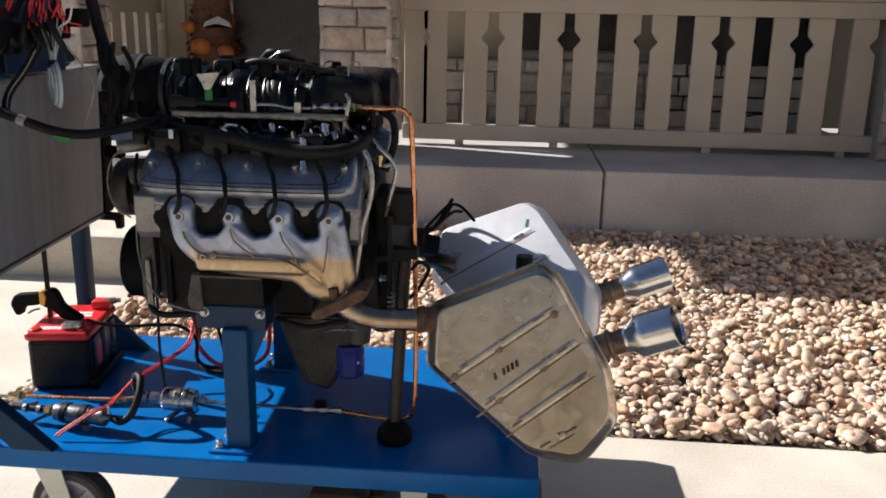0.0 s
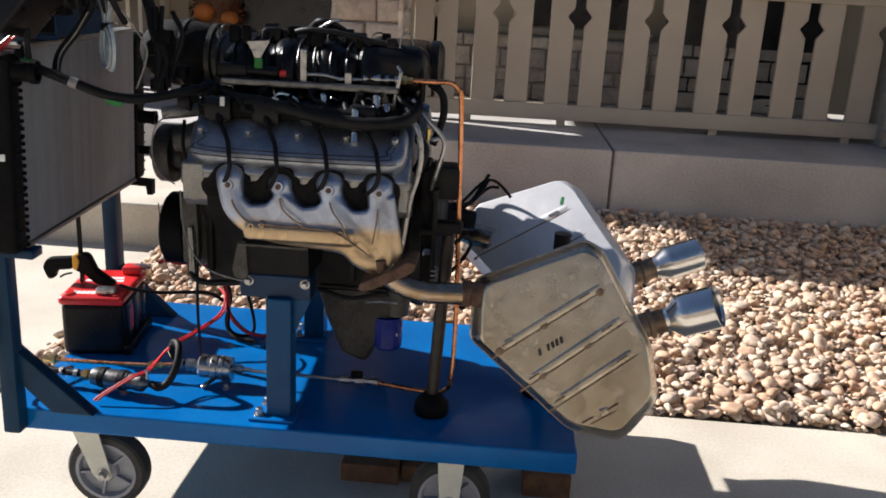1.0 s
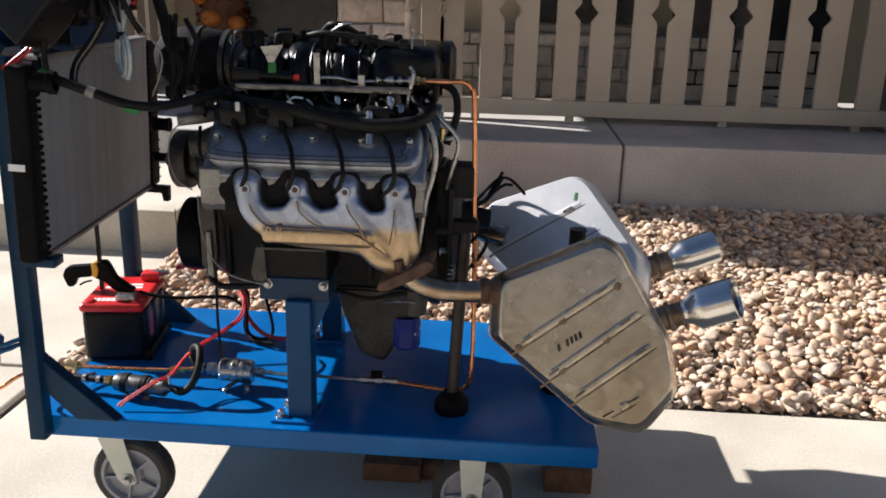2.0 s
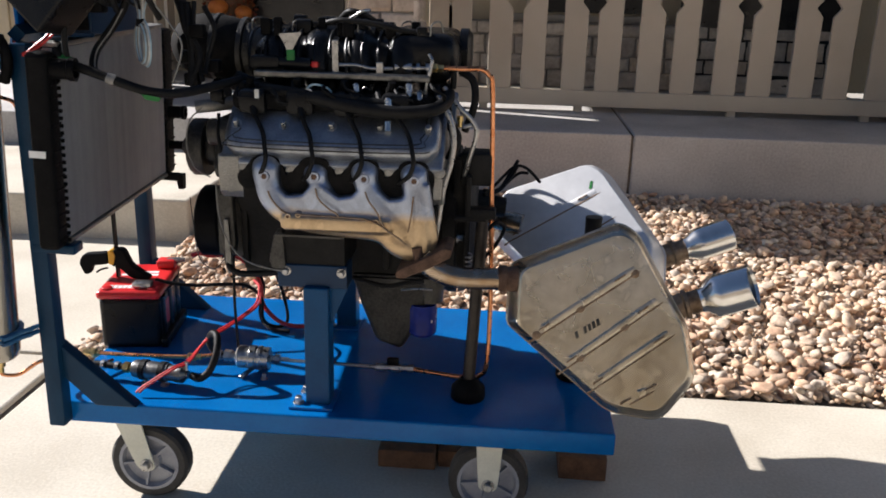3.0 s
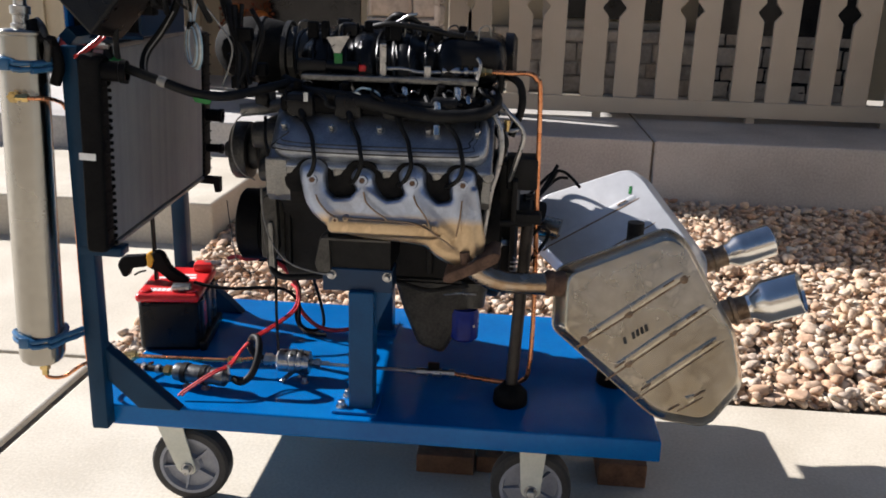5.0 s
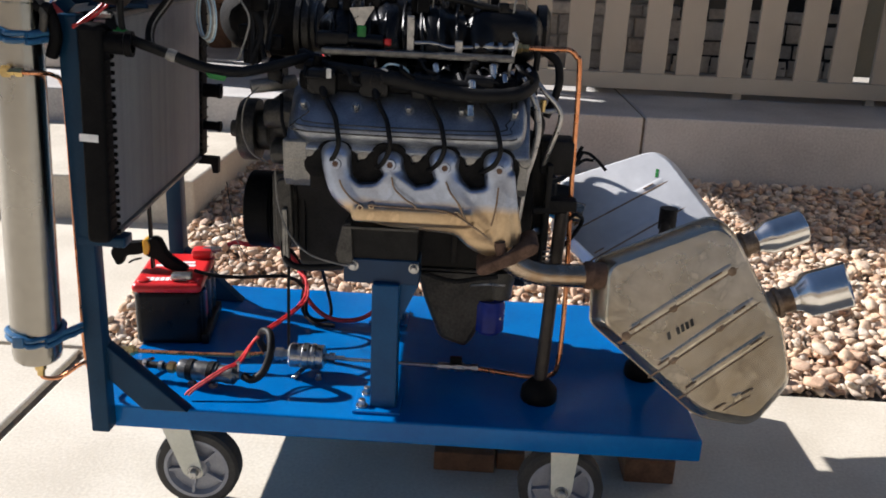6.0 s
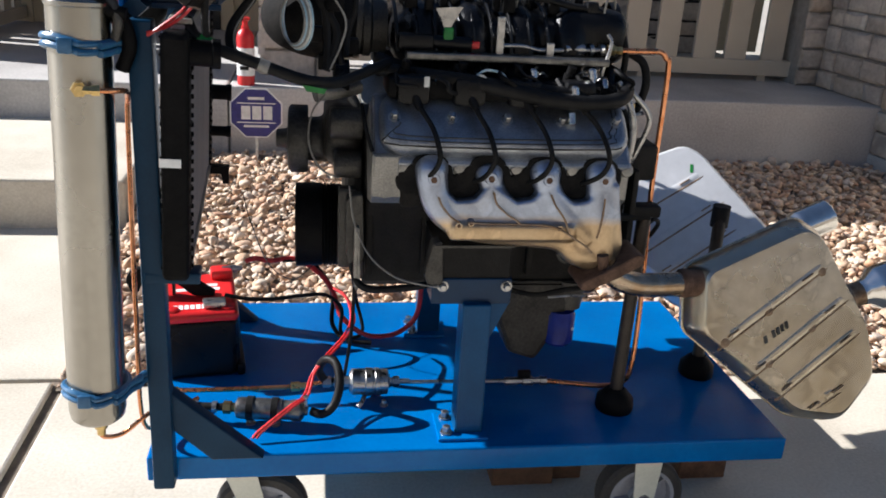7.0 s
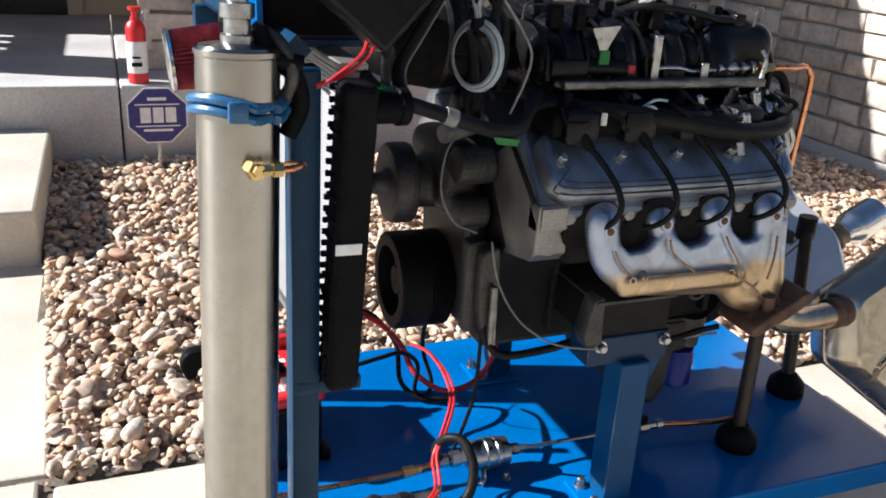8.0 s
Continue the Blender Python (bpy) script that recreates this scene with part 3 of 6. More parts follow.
# ---- water tank on the post ----
TX, TY, TR = -1.344, 1.94, 0.0498
tank = thing("tank", "tall stainless steel tank strapped to the cart post", "tank", (TX, TY, 0.43))
part("body", lathe((TX, TY, 0.43), (0, 0, 1), [(0, 0), (0, 0.026), (0.004, 0.039), (0.012, 0.047), (0.026, TR), (0.74, TR), (0.747, TR - 0.001), (0.752, TR - 0.004), (0.753, TR - 0.01), (0.755, 0.03), (0.756, 0)], 72), STAIN, tank)
part("seam", lathe((TX, TY, 1.17), (0, 0, 1), [(0, TR), (0.002, TR + 0.002), (0.008, TR + 0.002), (0.01, TR)], 56), STAIN, tank)
part("neck", lathe((TX, TY, 1.19), (0, 0, 1), [(-0.006, 0.02), (0.004, 0.02), (0.006, 0.016), (0.022, 0.016), (0.024, 0.0205), (0.04, 0.0205), (0.042, 0.013), (0.06, 0.013)], 24), STEEL, tank)
part("valve", lathe((TX, TY, 1.242), (0, 0, 1), [(0, 0.014), (0.02, 0.014), (0.022, 0.018), (0.05, 0.018), (0.055, 0.008), (0.09, 0.008), (0.09, 0)], 12), BRASS, tank, "brass valve")
for z in (0.497, 1.113):
    ring = bmesh.new()
    for dz in (-0.0065, 0.0065):
        pts = [(TX + (TR + 0.005) * math.cos(a), TY + (TR + 0.005) * math.sin(a), z + dz + 0.006 * math.sin(2 * a)) for a in np.linspace(-0.25 * math.pi, 1.62 * math.pi, 22)]
        tube([(-1.266, 1.986, z + dz)] + pts + [(-1.27, 1.962, z + dz)], 0.006, 8, 2, ring)
    s = part("strap", ring, BAND, tank, "blue painted hose strap")
    part("buckle", box(TX - 0.02, TX + 0.004, TY - TR - 0.014, TY - TR - 0.006, z - 0.013, z + 0.013, 0.004), BAND, s)
part("fitting", lathe((TX + 0.005, TY - TR + 0.002, 1.047), (0.35, -1, 0), [(0, 0.009), (0.01, 0.009), (0.01, 0.0125), (0.022, 0.0125), (0.022, 0.008), (0.028, 0.008), (0.028, 0)], 6), BRASS, tank, "brass elbow fitting")
part("fitting", lathe((TX + 0.016, TY - TR - 0.018, 1.047), (1, 0.25, 0), [(0, 0.007), (0.014, 0.007), (0.014, 0.0095), (0.026, 0.0095), (0.026, 0)], 6), BRASS, tank)
part("supply_pipe", tube([(-1.31, 1.874, 1.047), (-1.29, 1.878, 1.047), (-1.274, 1.895, 1.046), (-1.272, 1.928, 1.04), (-1.282, 1.985, 1.02), (-1.288, 2.01, 0.96), (-1.289, 2.03, 0.6), (-1.285, 2.05, 0.36), (-1.25, 2.13, 0.335), (-1.2, 2.215, 0.328)], 0.0045, 10), COPPER, tank, "thin copper pipe")
part("drain", lathe((TX + 0.004, TY, 0.433), (0, 0, -1), [(0, 0.012), (0.02, 0.012), (0.02, 0.008), (0.034, 0.008), (0.034, 0)], 12), BRASS, tank)
part("drain_pipe", tube([(TX + 0.004, TY, 0.405), (TX + 0.008, TY + 0.005, 0.39), (TX + 0.036, TY + 0.02, 0.387), (-1.275, TY + 0.035, 0.41), (-1.262, TY + 0.05, 0.415)], 0.0045, 8), COPPER, tank)
tank.rotation_euler = (radians(-2.2), radians(1.5), 0)

# ---- radiator ----
rad = thing("radiator", "aluminium radiator with black plastic end tanks", "radiator", (-1.185, 2.3, 0.7))
part("core", box(-1.2, -1.172, 2.01, 2.69, 0.705, 1.135, 0.003), FIN, rad, "grey finned core")
fin = bpy.data.meshes.new("fin")
fb = box(-1.2012, -1.1708, 2.012, 2.688, 0, 0.0034)
fb.to_mesh(fin)
fb.free()
fin.materials.append(FIN)
for k in range(72):
    f = new("fin", fin)
    f.parent = rad
    f.matrix_parent_inverse = Matrix.Translation(-rad.location)
    f.location.z = 0.709 + k * 0.0059
part("side_channel", box(-1.206, -1.166, 2.01, 2.69, 1.136, 1.146, 0.002), CAST, rad)
part("side_channel", box(-1.206, -1.166, 2.01, 2.69, 0.694, 0.704, 0.002), CAST, rad)
for y0, y1, nm in ((1.952, 2.008, "front_tank"), (2.692, 2.77, "rear_tank")):
    bm = box(-1.214, -1.167, y0, y1, 0.692, 1.13, 0.012, 3)
    e = part(nm, bm, MATT, rad, "black ribbed plastic tank")
    ye = y1 if nm == "front_tank" else y0
    for k in range(15):
        z = 0.712 + k * 0.029
        part("tank_rib", box(-1.216, -1.165, y0 + 0.012, y1 - 0.002, z, z + 0.004, 0.001, 1), MATT, e)
    for k in range(26):
        z = 0.7 + k * 0.0165
        part("crimp_tab", box(-1.218, -1.163, ye - 0.004, ye + 0.002, z, z + 0.008, 0.001, 1), MATT, e)
part("label", box(-1.216, -1.18, 1.9495, 1.9515, 0.905, 0.92), WHITE, rad, "small white printed label")
part("inlet", lathe((-1.169, 1.985, 1.095), (1, 0.1, 0), [(0, 0.022), (0.035, 0.022), (0.037, 0.025), (0.05, 0.025), (0.05, 0.018), (0.0, 0.018)], 20), MATT, rad)
for z, r in ((0.886, 0.019), (0.785, 0.013)):
    part("outlet", lathe((-1.17, 2.725, z), (1, 0, 0), [(0, r), (0.04, r), (0.042, r + 0.002), (0.052, r + 0.002), (0.052, r * 0.7), (0.01, r * 0.7)], 18), MATT, rad)
part("bracket", prism([(-1.19, 0.70), (-1.12, 0.70), (-1.12, 0.655), (-1.135, 0.655), (-1.14, 0.68), (-1.19, 0.68)], 2.69, 2.72, None, 0.001, 1), MATT, rad)
part("lower_bracket", box(-1.25, -1.15, 1.99, 2.04, 0.672, 0.694, 0.004), SLATE, rad)
part("mount_arm", box(-1.26, -1.2, 2.7, 2.76, 0.675, 0.693, 0.003), SLATE, rad)

rad.rotation_euler = (radians(0.8), radians(2.5), radians(3.4))
rad.location += Vector((-0.024, -0.004, 0.012))

# ---- battery ----
BM = Matrix.Translation((-1.225, 2.458, DZ)) @ Matrix.Rotation(radians(8), 4, "Z")


def on_battery(bm):
    bmesh.ops.transform(bm, matrix=BM, verts=bm.verts)
    return bm


battery = thing("battery", "black car battery with a red top", "battery", (-1.225, 2.458, DZ))
part("case", on_battery(box(-0.083, 0.083, -0.118, 0.118, 0.0, 0.148, 0.014, 3)), BLACK, battery, "glossy black six-cell case")
for sy in (-1, 1):
    for k in range(3):
        part("cell", on_battery(lathe((-0.054 + 0.0, sy * 0.0 - 0.08 + k * 0.08, 0.006), (0, 0, 1), [(0, 0), (0, 0.036), (0.138, 0.036), (0.138, 0)], 24) if sy < 0 else lathe((0.054, -0.08 + k * 0.08, 0.006), (0, 0, 1), [(0, 0), (0, 0.036), (0.138, 0.036), (0.138, 0)], 24)), BLACK, battery)
lid = part("lid", on_battery(box(-0.088, 0.088, -0.125, 0.125, 0.146, 0.172, 0.012, 3)), RED, battery, "bright red plastic lid")
for a in (-1, 1):
    for b in (-1, 1):
        part("vent_cap", on_battery(lathe((a * 0.062, b * 0.098, 0.17), (0, 0, 1), [(0, 0.015), (0.006, 0.015), (0.008, 0.012), (0.008, 0)], 18)), RED, lid)
for k in range(6):
    part("printed_bar", on_battery(box(-0.06 + k * 0.013, -0.05 + k * 0.013, -0.085 - 0.012, -0.085 + 0.012, 0.1715, 0.1728)), WHITE, lid, "white print")
part("printed_bar", on_battery(box(-0.055, 0.05, 0.01, 0.026, 0.1715, 0.1728)), WHITE, lid, "white print")
part("printed_bar", on_battery(box(-0.005, 0.045, 0.035, 0.05, 0.1715, 0.1728)), WHITE, lid, "white print")
part("side_print", on_battery(box(0.0829, 0.0842, -0.06, 0.03, 0.05, 0.12)), RED, battery, "red side decal")
part("hold_down_foot", on_battery(box(0.08, 0.1, -0.118, 0.118, 0.0, 0.03, 0.006)), BLACK, battery)
part("terminal", on_battery(lathe((0.03, -0.088, 0.17), (0, 0, 1), [(0, 0.011), (0.018, 0.01), (0.018, 0)], 14)), STEEL, battery)
part("clamp_terminal", on_battery(box(0.008, 0.06, -0.105, -0.072, 0.173, 0.19, 0.005)), STEEL, battery, "lead cable clamp")
part("terminal_boot", on_battery(box(0.03, 0.085, 0.07, 0.115, 0.17, 0.198, 0.008)), RED, battery, "red rubber terminal boot")
part("terminal", on_battery(lathe((0.06, 0.093, 0.19), (1, 0, 0.1), [(0, 0.01), (0.035, 0.01), (0.035, 0.007), (0.05, 0.007), (0.05, 0)], 12)), STEEL, battery)

clamp = thing("bar_clamp", "quick-grip bar clamp with black and yellow handle", "clamp", (-1.27, 2.44, 0.46))
part("bar", box(-1.283, -1.277, 2.435, 2.453, 0.464, 0.72, 0.001), IRON, clamp, "dark steel bar")
part("jaw", prism(round_poly([(-1.30, 0.53), (-1.275, 0.555), (-1.255, 0.55), (-1.235, 0.505), (-1.185, 0.472), (-1.185, 0.464), (-1.235, 0.464), (-1.27, 0.495), (-1.295, 0.5)], 0.012), 2.43, 2.458, None, 0.004, 2), MATT, clamp)
part("grip", prism(round_poly([(-1.3, 0.54), (-1.375, 0.532), (-1.39, 0.505), (-1.375, 0.47), (-1.36, 0.472), (-1.35, 0.498), (-1.3, 0.505)], 0.012), 2.43, 2.458, None, 0.005, 2), MATT, clamp)
part("inlay", prism(round_poly([(-1.298, 0.548), (-1.285, 0.548), (-1.278, 0.53), (-1.285, 0.505), (-1.298, 0.505)], 0.006), 2.426, 2.462, None, 0.002, 1), YELLOW, clamp, "yellow plastic inlay")
part("trigger", tube([(-1.31, 2.444, 0.49), (-1.33, 2.444, 0.484), (-1.345, 2.444, 0.475)], 0.003, 6), IRON, clamp)

# ---- fuel line on the deck ----
pump = thing("fuel_pump", "inline electric fuel pump held by hose clamps", "fuel pump", (-1.05, 2.13, DZ))
PA = (-1.115, 2.142, 0.328)
PD = Vector((0.985, -0.13, 0.0)).normalized()
part("body", lathe(PA, PD, [(0, 0.014), (0.004, 0.022), (0.012, 0.0235), (0.10, 0.0235), (0.10, 0.021), (0.118, 0.021), (0.122, 0.023), (0.14, 0.023), (0.145, 0.018), (0.15, 0.01), (0.155, 0.01), (0.155, 0)], 28), DULL, pump, "grey steel pump body")
for a in (0.032, 0.085):
    c = Vector(PA) + PD * a
    part("rubber_band", lathe(c - PD * 0.007, PD, [(0, 0.0235), (0, 0.0265), (0.014, 0.0265), (0.014, 0.0235)], 28), RUBBER, pump)
    part("saddle", lathe(c, (0, 0, -1), [(0.024, 0.004), (0.034, 0.004), (0.034, 0.011), (0.038, 0.011), (0.038, 0)], 10), STEEL, pump)
part("brass_nut", lathe(Vector(PA) - PD * 0.026, PD, [(0, 0.008), (0, 0.014), (0.016, 0.014), (0.018, 0.01), (0.026, 0.01)], 6), BRASS, pump)
part("inlet_hose", rod(Vector(PA) - PD * 0.125, Vector(PA) - PD * 0.02, 0.0085, None, 14), RUBBER, pump)
part("hose_clip", lathe(Vector(PA) - PD * 0.05, PD, [(0, 0.009), (0, 0.012), (0.01, 0.012), (0.01, 0.009)], 16), STEEL, pump)
part("hose_clip", lathe(Vector(PA) - PD * 0.09, PD, [(0, 0.009), (0, 0.012), (0.01, 0.012), (0.01, 0.009)], 16), STEEL, pump)
part("stud", lathe(Vector(PA) + PD * 0.15 + Vector((0, 0, 0.012)), (0, 0, 1), [(0, 0.004), (0.018, 0.004), (0.018, 0.006), (0.023, 0.006), (0.023, 0)], 8), STEEL, pump)

regulator = thing("fuel_filter", "short steel inline fuel filter canister on the deck", "fuel filter", (-0.84, 2.235, DZ))
RA = (-0.868, 2.228, 0.338)
RD = Vector((1, 0.02, -0.02)).normalized()
part("canister", lathe(RA, RD, [(0, 0), (0, 0.024), (0.006, 0.03), (0.034, 0.03), (0.036, 0.032), (0.05, 0.032), (0.052, 0.03), (0.056, 0.03), (0.058, 0.032), (0.066, 0.032), (0.068, 0.03), (0.086, 0.029), (0.09, 0.018), (0.09, 0)], 36), STEEL, regulator, "turned steel canister")
for k in range(3):
    a = 2.1 * k - 1.2
    part("port", lathe(Vector(RA) + RD * 0.043 + Vector((0, -math.cos(a), math.sin(a))) * 0.0305, (0, -math.cos(a), math.sin(a)), [(0, 0.0045), (0.0025, 0.0045), (0.0025, 0)], 10), IRON, regulator)
part("inlet", lathe(Vector(RA) - RD * 0.06, RD, [(0, 0.008), (0, 0.013), (0.018, 0.013), (0.018, 0.009), (0.026, 0.009), (0.026, 0.016), (0.046, 0.016), (0.046, 0.012), (0.062, 0.012)], 6), STEEL, regulator)
part("outlet", lathe(Vector(RA) + RD * 0.088, RD, [(0, 0.016), (0.004, 0.016), (0.004, 0.009), (0.012, 0.009), (0.012, 0.012), (0.026, 0.012), (0.026, 0.006), (0.05, 0.006)], 6), STEEL, regulator)
part("bracket", tube([(-0.85, 2.19, DZ + 0.004), (-0.84, 2.2, DZ + 0.012), (-0.83, 2.235, DZ + 0.013), (-0.82, 2.27, DZ + 0.012), (-0.81, 2.28, DZ + 0.004)], 0.006, 6), STEEL, regulator)
part("bracket_bolt", bolt((-0.79, 2.2, DZ), (0, 0, 1), 0.006, 0.01), STEEL, regulator)

line = thing("fuel_line", "thin copper and steel fuel line with a shut-off valve", "pipe", (-0.6, 2.23, DZ))
part("copper_run", tube([(-1.27, 2.232, 0.322), (-1.15, 2.228, 0.324), (-1.0, 2.224, 0.33), (-0.93, 2.226, 0.338)], 0.0055, 10), COPPER, line)
part("union", lathe((-1.272, 2.232, 0.322), (1, 0, 0), [(-0.02, 0.009), (0, 0.009), (0, 0.013), (0.014, 0.013), (0.014, 0.008), (0.024, 0.008)], 6), BRASS, line)
part("union", lathe((-1.0, 2.224, 0.33), (1, 0, 0.05), [(0, 0.008), (0, 0.011), (0.02, 0.011), (0.02, 0.008), (0.035, 0.008), (0.035, 0)], 6), BRASS, line)
part("steel_run", tube([(-0.74, 2.231, 0.333), (-0.64, 2.235, 0.33), (-0.5, 2.242, 0.324)], 0.0045, 10), STEEL, line)
part("valve", lathe((-0.5, 2.242, 0.324), (1, 0.01, 0), [(0, 0.007), (0, 0.01), (0.03, 0.01), (0.03, 0.007), (0.042, 0.007), (0.042, 0.012), (0.066, 0.012), (0.066, 0.008), (0.085, 0.008), (0.085, 0.011), (0.1, 0.011), (0.1, 0)], 8), STEEL, line)
part("lever", box(-0.47, -0.44, 2.236, 2.248, 0.333, 0.352, 0.002), MATT, line)
part("copper_riser", tube([(-0.405, 2.243, 0.323), (-0.33, 2.235, 0.318), (-0.265, 2.225, 0.317), (-0.225, 2.215, 0.33), (-0.208, 2.205, 0.375), (-0.206, 2.21, 0.55), (-0.214, 2.222, 0.8), (-0.222, 2.206, 1.06), (-0.232, 2.204, 1.095), (-0.25, 2.2, 1.108), (-0.29, 2.187, 1.109), (-0.345, 2.188, 1.109)], 0.0058, 12), COPPER, line, "bright copper riser with a tight bend")
part("nut", lathe((-0.365, 2.188, 1.109), (1, 0, 0), [(0, 0.008), (0, 0.011), (0.014, 0.011), (0.016, 0.008), (0.03, 0.008), (0.03, 0)], 6), BRASS, line)

hose = solo("fuel_hose", tube([(-0.955, 2.121, 0.328), (-0.93, 2.112, 0.325), (-0.905, 2.118, 0.345), (-0.893, 2.14, 0.385), (-0.902, 2.175, 0.415), (-0.925, 2.2, 0.41), (-0.938, 2.22, 0.375), (-0.925, 2.228, 0.345), (-0.905, 2.228, 0.339)], 0.0095, 14, 8), RUBBER, "black rubber hose looping from pump to filter", "hose")
for off, mat in ((0.0, REDW), (0.008, REDW)):
    solo("pump_wire", tube([(-1.075 + off, 2.06, 0.302), (-1.06 + off, 2.07, 0.315), (-1.0 + off, 2.1, 0.352), (-0.97 + off, 2.13, 0.36), (-0.955 + off, 2.19, 0.375 + off), (-0.93 + off, 2.22, 0.4), (-0.88 + off, 2.3, 0.42), (-0.86 + off, 2.38, 0.43), (-0.87, 2.45 + off, 0.45), (-0.9, 2.5, 0.455)], 0.0032, 8), mat, "red pump wire looped above the deck", "wire", "pump wires")
solo("battery_cable", tube([(-1.125, 2.612, 0.483), (-1.1, 2.612, 0.492), (-1.06, 2.6, 0.49), (-1.0, 2.62, 0.488), (-0.94, 2.6, 0.46), (-0.9, 2.56, 0.42), (-0.88, 2.52, 0.37), (-0.82, 2.5, 0.325), (-0.75, 2.52, 0.312), (-0.7, 2.54, 0.33), (-0.675, 2.54, 0.38), (-0.67, 2.53, 0.5), (-0.66, 2.5, 0.62)], 0.0065, 10), REDW, "thick red battery cable hanging to the engine", "cable")
solo("battery_cable", tube([(-1.16, 2.42, 0.472), (-1.11, 2.42, 0.462), (-1.05, 2.44, 0.452), (-0.98, 2.46, 0.452), (-0.92, 2.49, 0.44), (-0.88, 2.5, 0.4), (-0.88, 2.51, 0.33), (-0.85, 2.53, 0.3), (-0.82, 2.56, 0.31), (-0.84, 2.58, 0.4), (-0.86, 2.5, 0.55)], 0.005, 10), RUBBER, "dark earth cable from battery to engine", "cable")
solo("battery_cable", tube([(-1.03, 2.61, 0.487), (-0.97, 2.63, 0.48), (-0.93, 2.62, 0.45), (-0.9, 2.59, 0.4), (-0.9, 2.55, 0.33), (-0.86, 2.51, 0.302), (-0.8, 2.5, 0.3)], 0.006, 10), RUBBER, "black battery cable lying across the deck", "cable")

# ---- engine ----
YC, CZ = 2.37, 0.70          # crank line
engine = thing("engine", "used V8 engine with bare aluminium heads on the cart", "engine", (-0.59, YC, DZ))


def bank(pts, x0, x1, mat, name, label="", both=True, bevel=0.004):
    """A profile of (distance out from the crank line, height) run along the engine, on both banks."""
    for s in ((-1, 1) if both else (-1,)):
        part(name, prism([(YC + s * a, z) for a, z in pts], x0, x1, YZ, bevel, 2), mat, engine, label)


block = bmesh.new()
prism([(YC - 0.14, 0.58), (YC + 0.14, 0.58), (YC + 0.15, 0.72), (YC + 0.2, 0.8), (YC + 0.1, 0.93), (YC - 0.1, 0.93), (YC - 0.2, 0.8), (YC - 0.15, 0.72)], -0.845, -0.33, YZ, 0.008, 2, block)
part("block", block, IRON, engine, "oil-darkened cylinder block")
for k in range(5):
    part("block_rib", box(-0.84 + k * 0.12, -0.825 + k * 0.12, YC - 0.162, YC + 0.162, 0.6, 0.75, 0.003), IRON, engine)
part("freeze_plug", lathe((-0.395, YC - 0.17, 0.66), (0, -1, 0), [(0, 0), (0, 0.022), (0.012, 0.022), (0.012, 0.016), (0.006, 0.015), (0.006, 0)], 24), GRIME, engine)
bank([(0.19, 0.785), (0.285, 0.806), (0.305, 0.825), (0.305, 0.88), (0.19, 0.99), (0.09, 0.93)], -0.842, -0.325, CAST, "cylinder_head", "bare cast aluminium cylinder head")
for s in (-1, 1):
    for k in range(4):
        c = Vector((-0.727 + 0.1137 * k, YC + s * 0.303, 0.868))
        part("exhaust_port", lathe(c - Vector((0, s * 0.012, 0)), (0, s, 0), [(0, 0), (0.013, 0.001), (0.013, 0.042), (0, 0.045)], 26), IRON, engine, "sooty port recess")
# one dull black sheet stands in for port soot and shade under the head
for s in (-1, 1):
    dull_black = bmesh.new()
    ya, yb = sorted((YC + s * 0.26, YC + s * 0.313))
    box(-0.785, -0.345, ya, yb, 0.805, 0.866, 0.006, 2, dull_black)
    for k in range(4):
        rod((-0.73 + 0.1137 * k, ya, 0.868), (-0.73 + 0.1137 * k, yb, 0.868), 0.047, None, 30, dull_black)
        rod((-0.768 + 0.1137 * k, ya, 0.86), (-0.768 + 0.1137 * k, yb - 0.001 * s, 0.856), 0.028, None, 24, dull_black)
    fuse(part("port_shade_plate", dull_black, DULLBLACK, engine, "black scalloped plate for port soot and shade"), 0.003, 1)
for k in range(5):
    part("head_boss", lathe((-0.783 + k * 0.113, YC - 0.304, 0.886), (0, -1, 0.1), [(0, 0.014), (0.006, 0.012), (0.008, 0.006), (0.008, 0)], 16), CAST, engine)
part("head_lug", box(-0.842, -0.785, 2.062, 2.1, 0.862, 0.91, 0.004), CAST, engine)


def cover_frame(s):
    return Matrix.Translation((-0.58, YC + s * 0.247, 0.941)) @ Matrix.Rotation(radians(-45 * s), 4, "X")


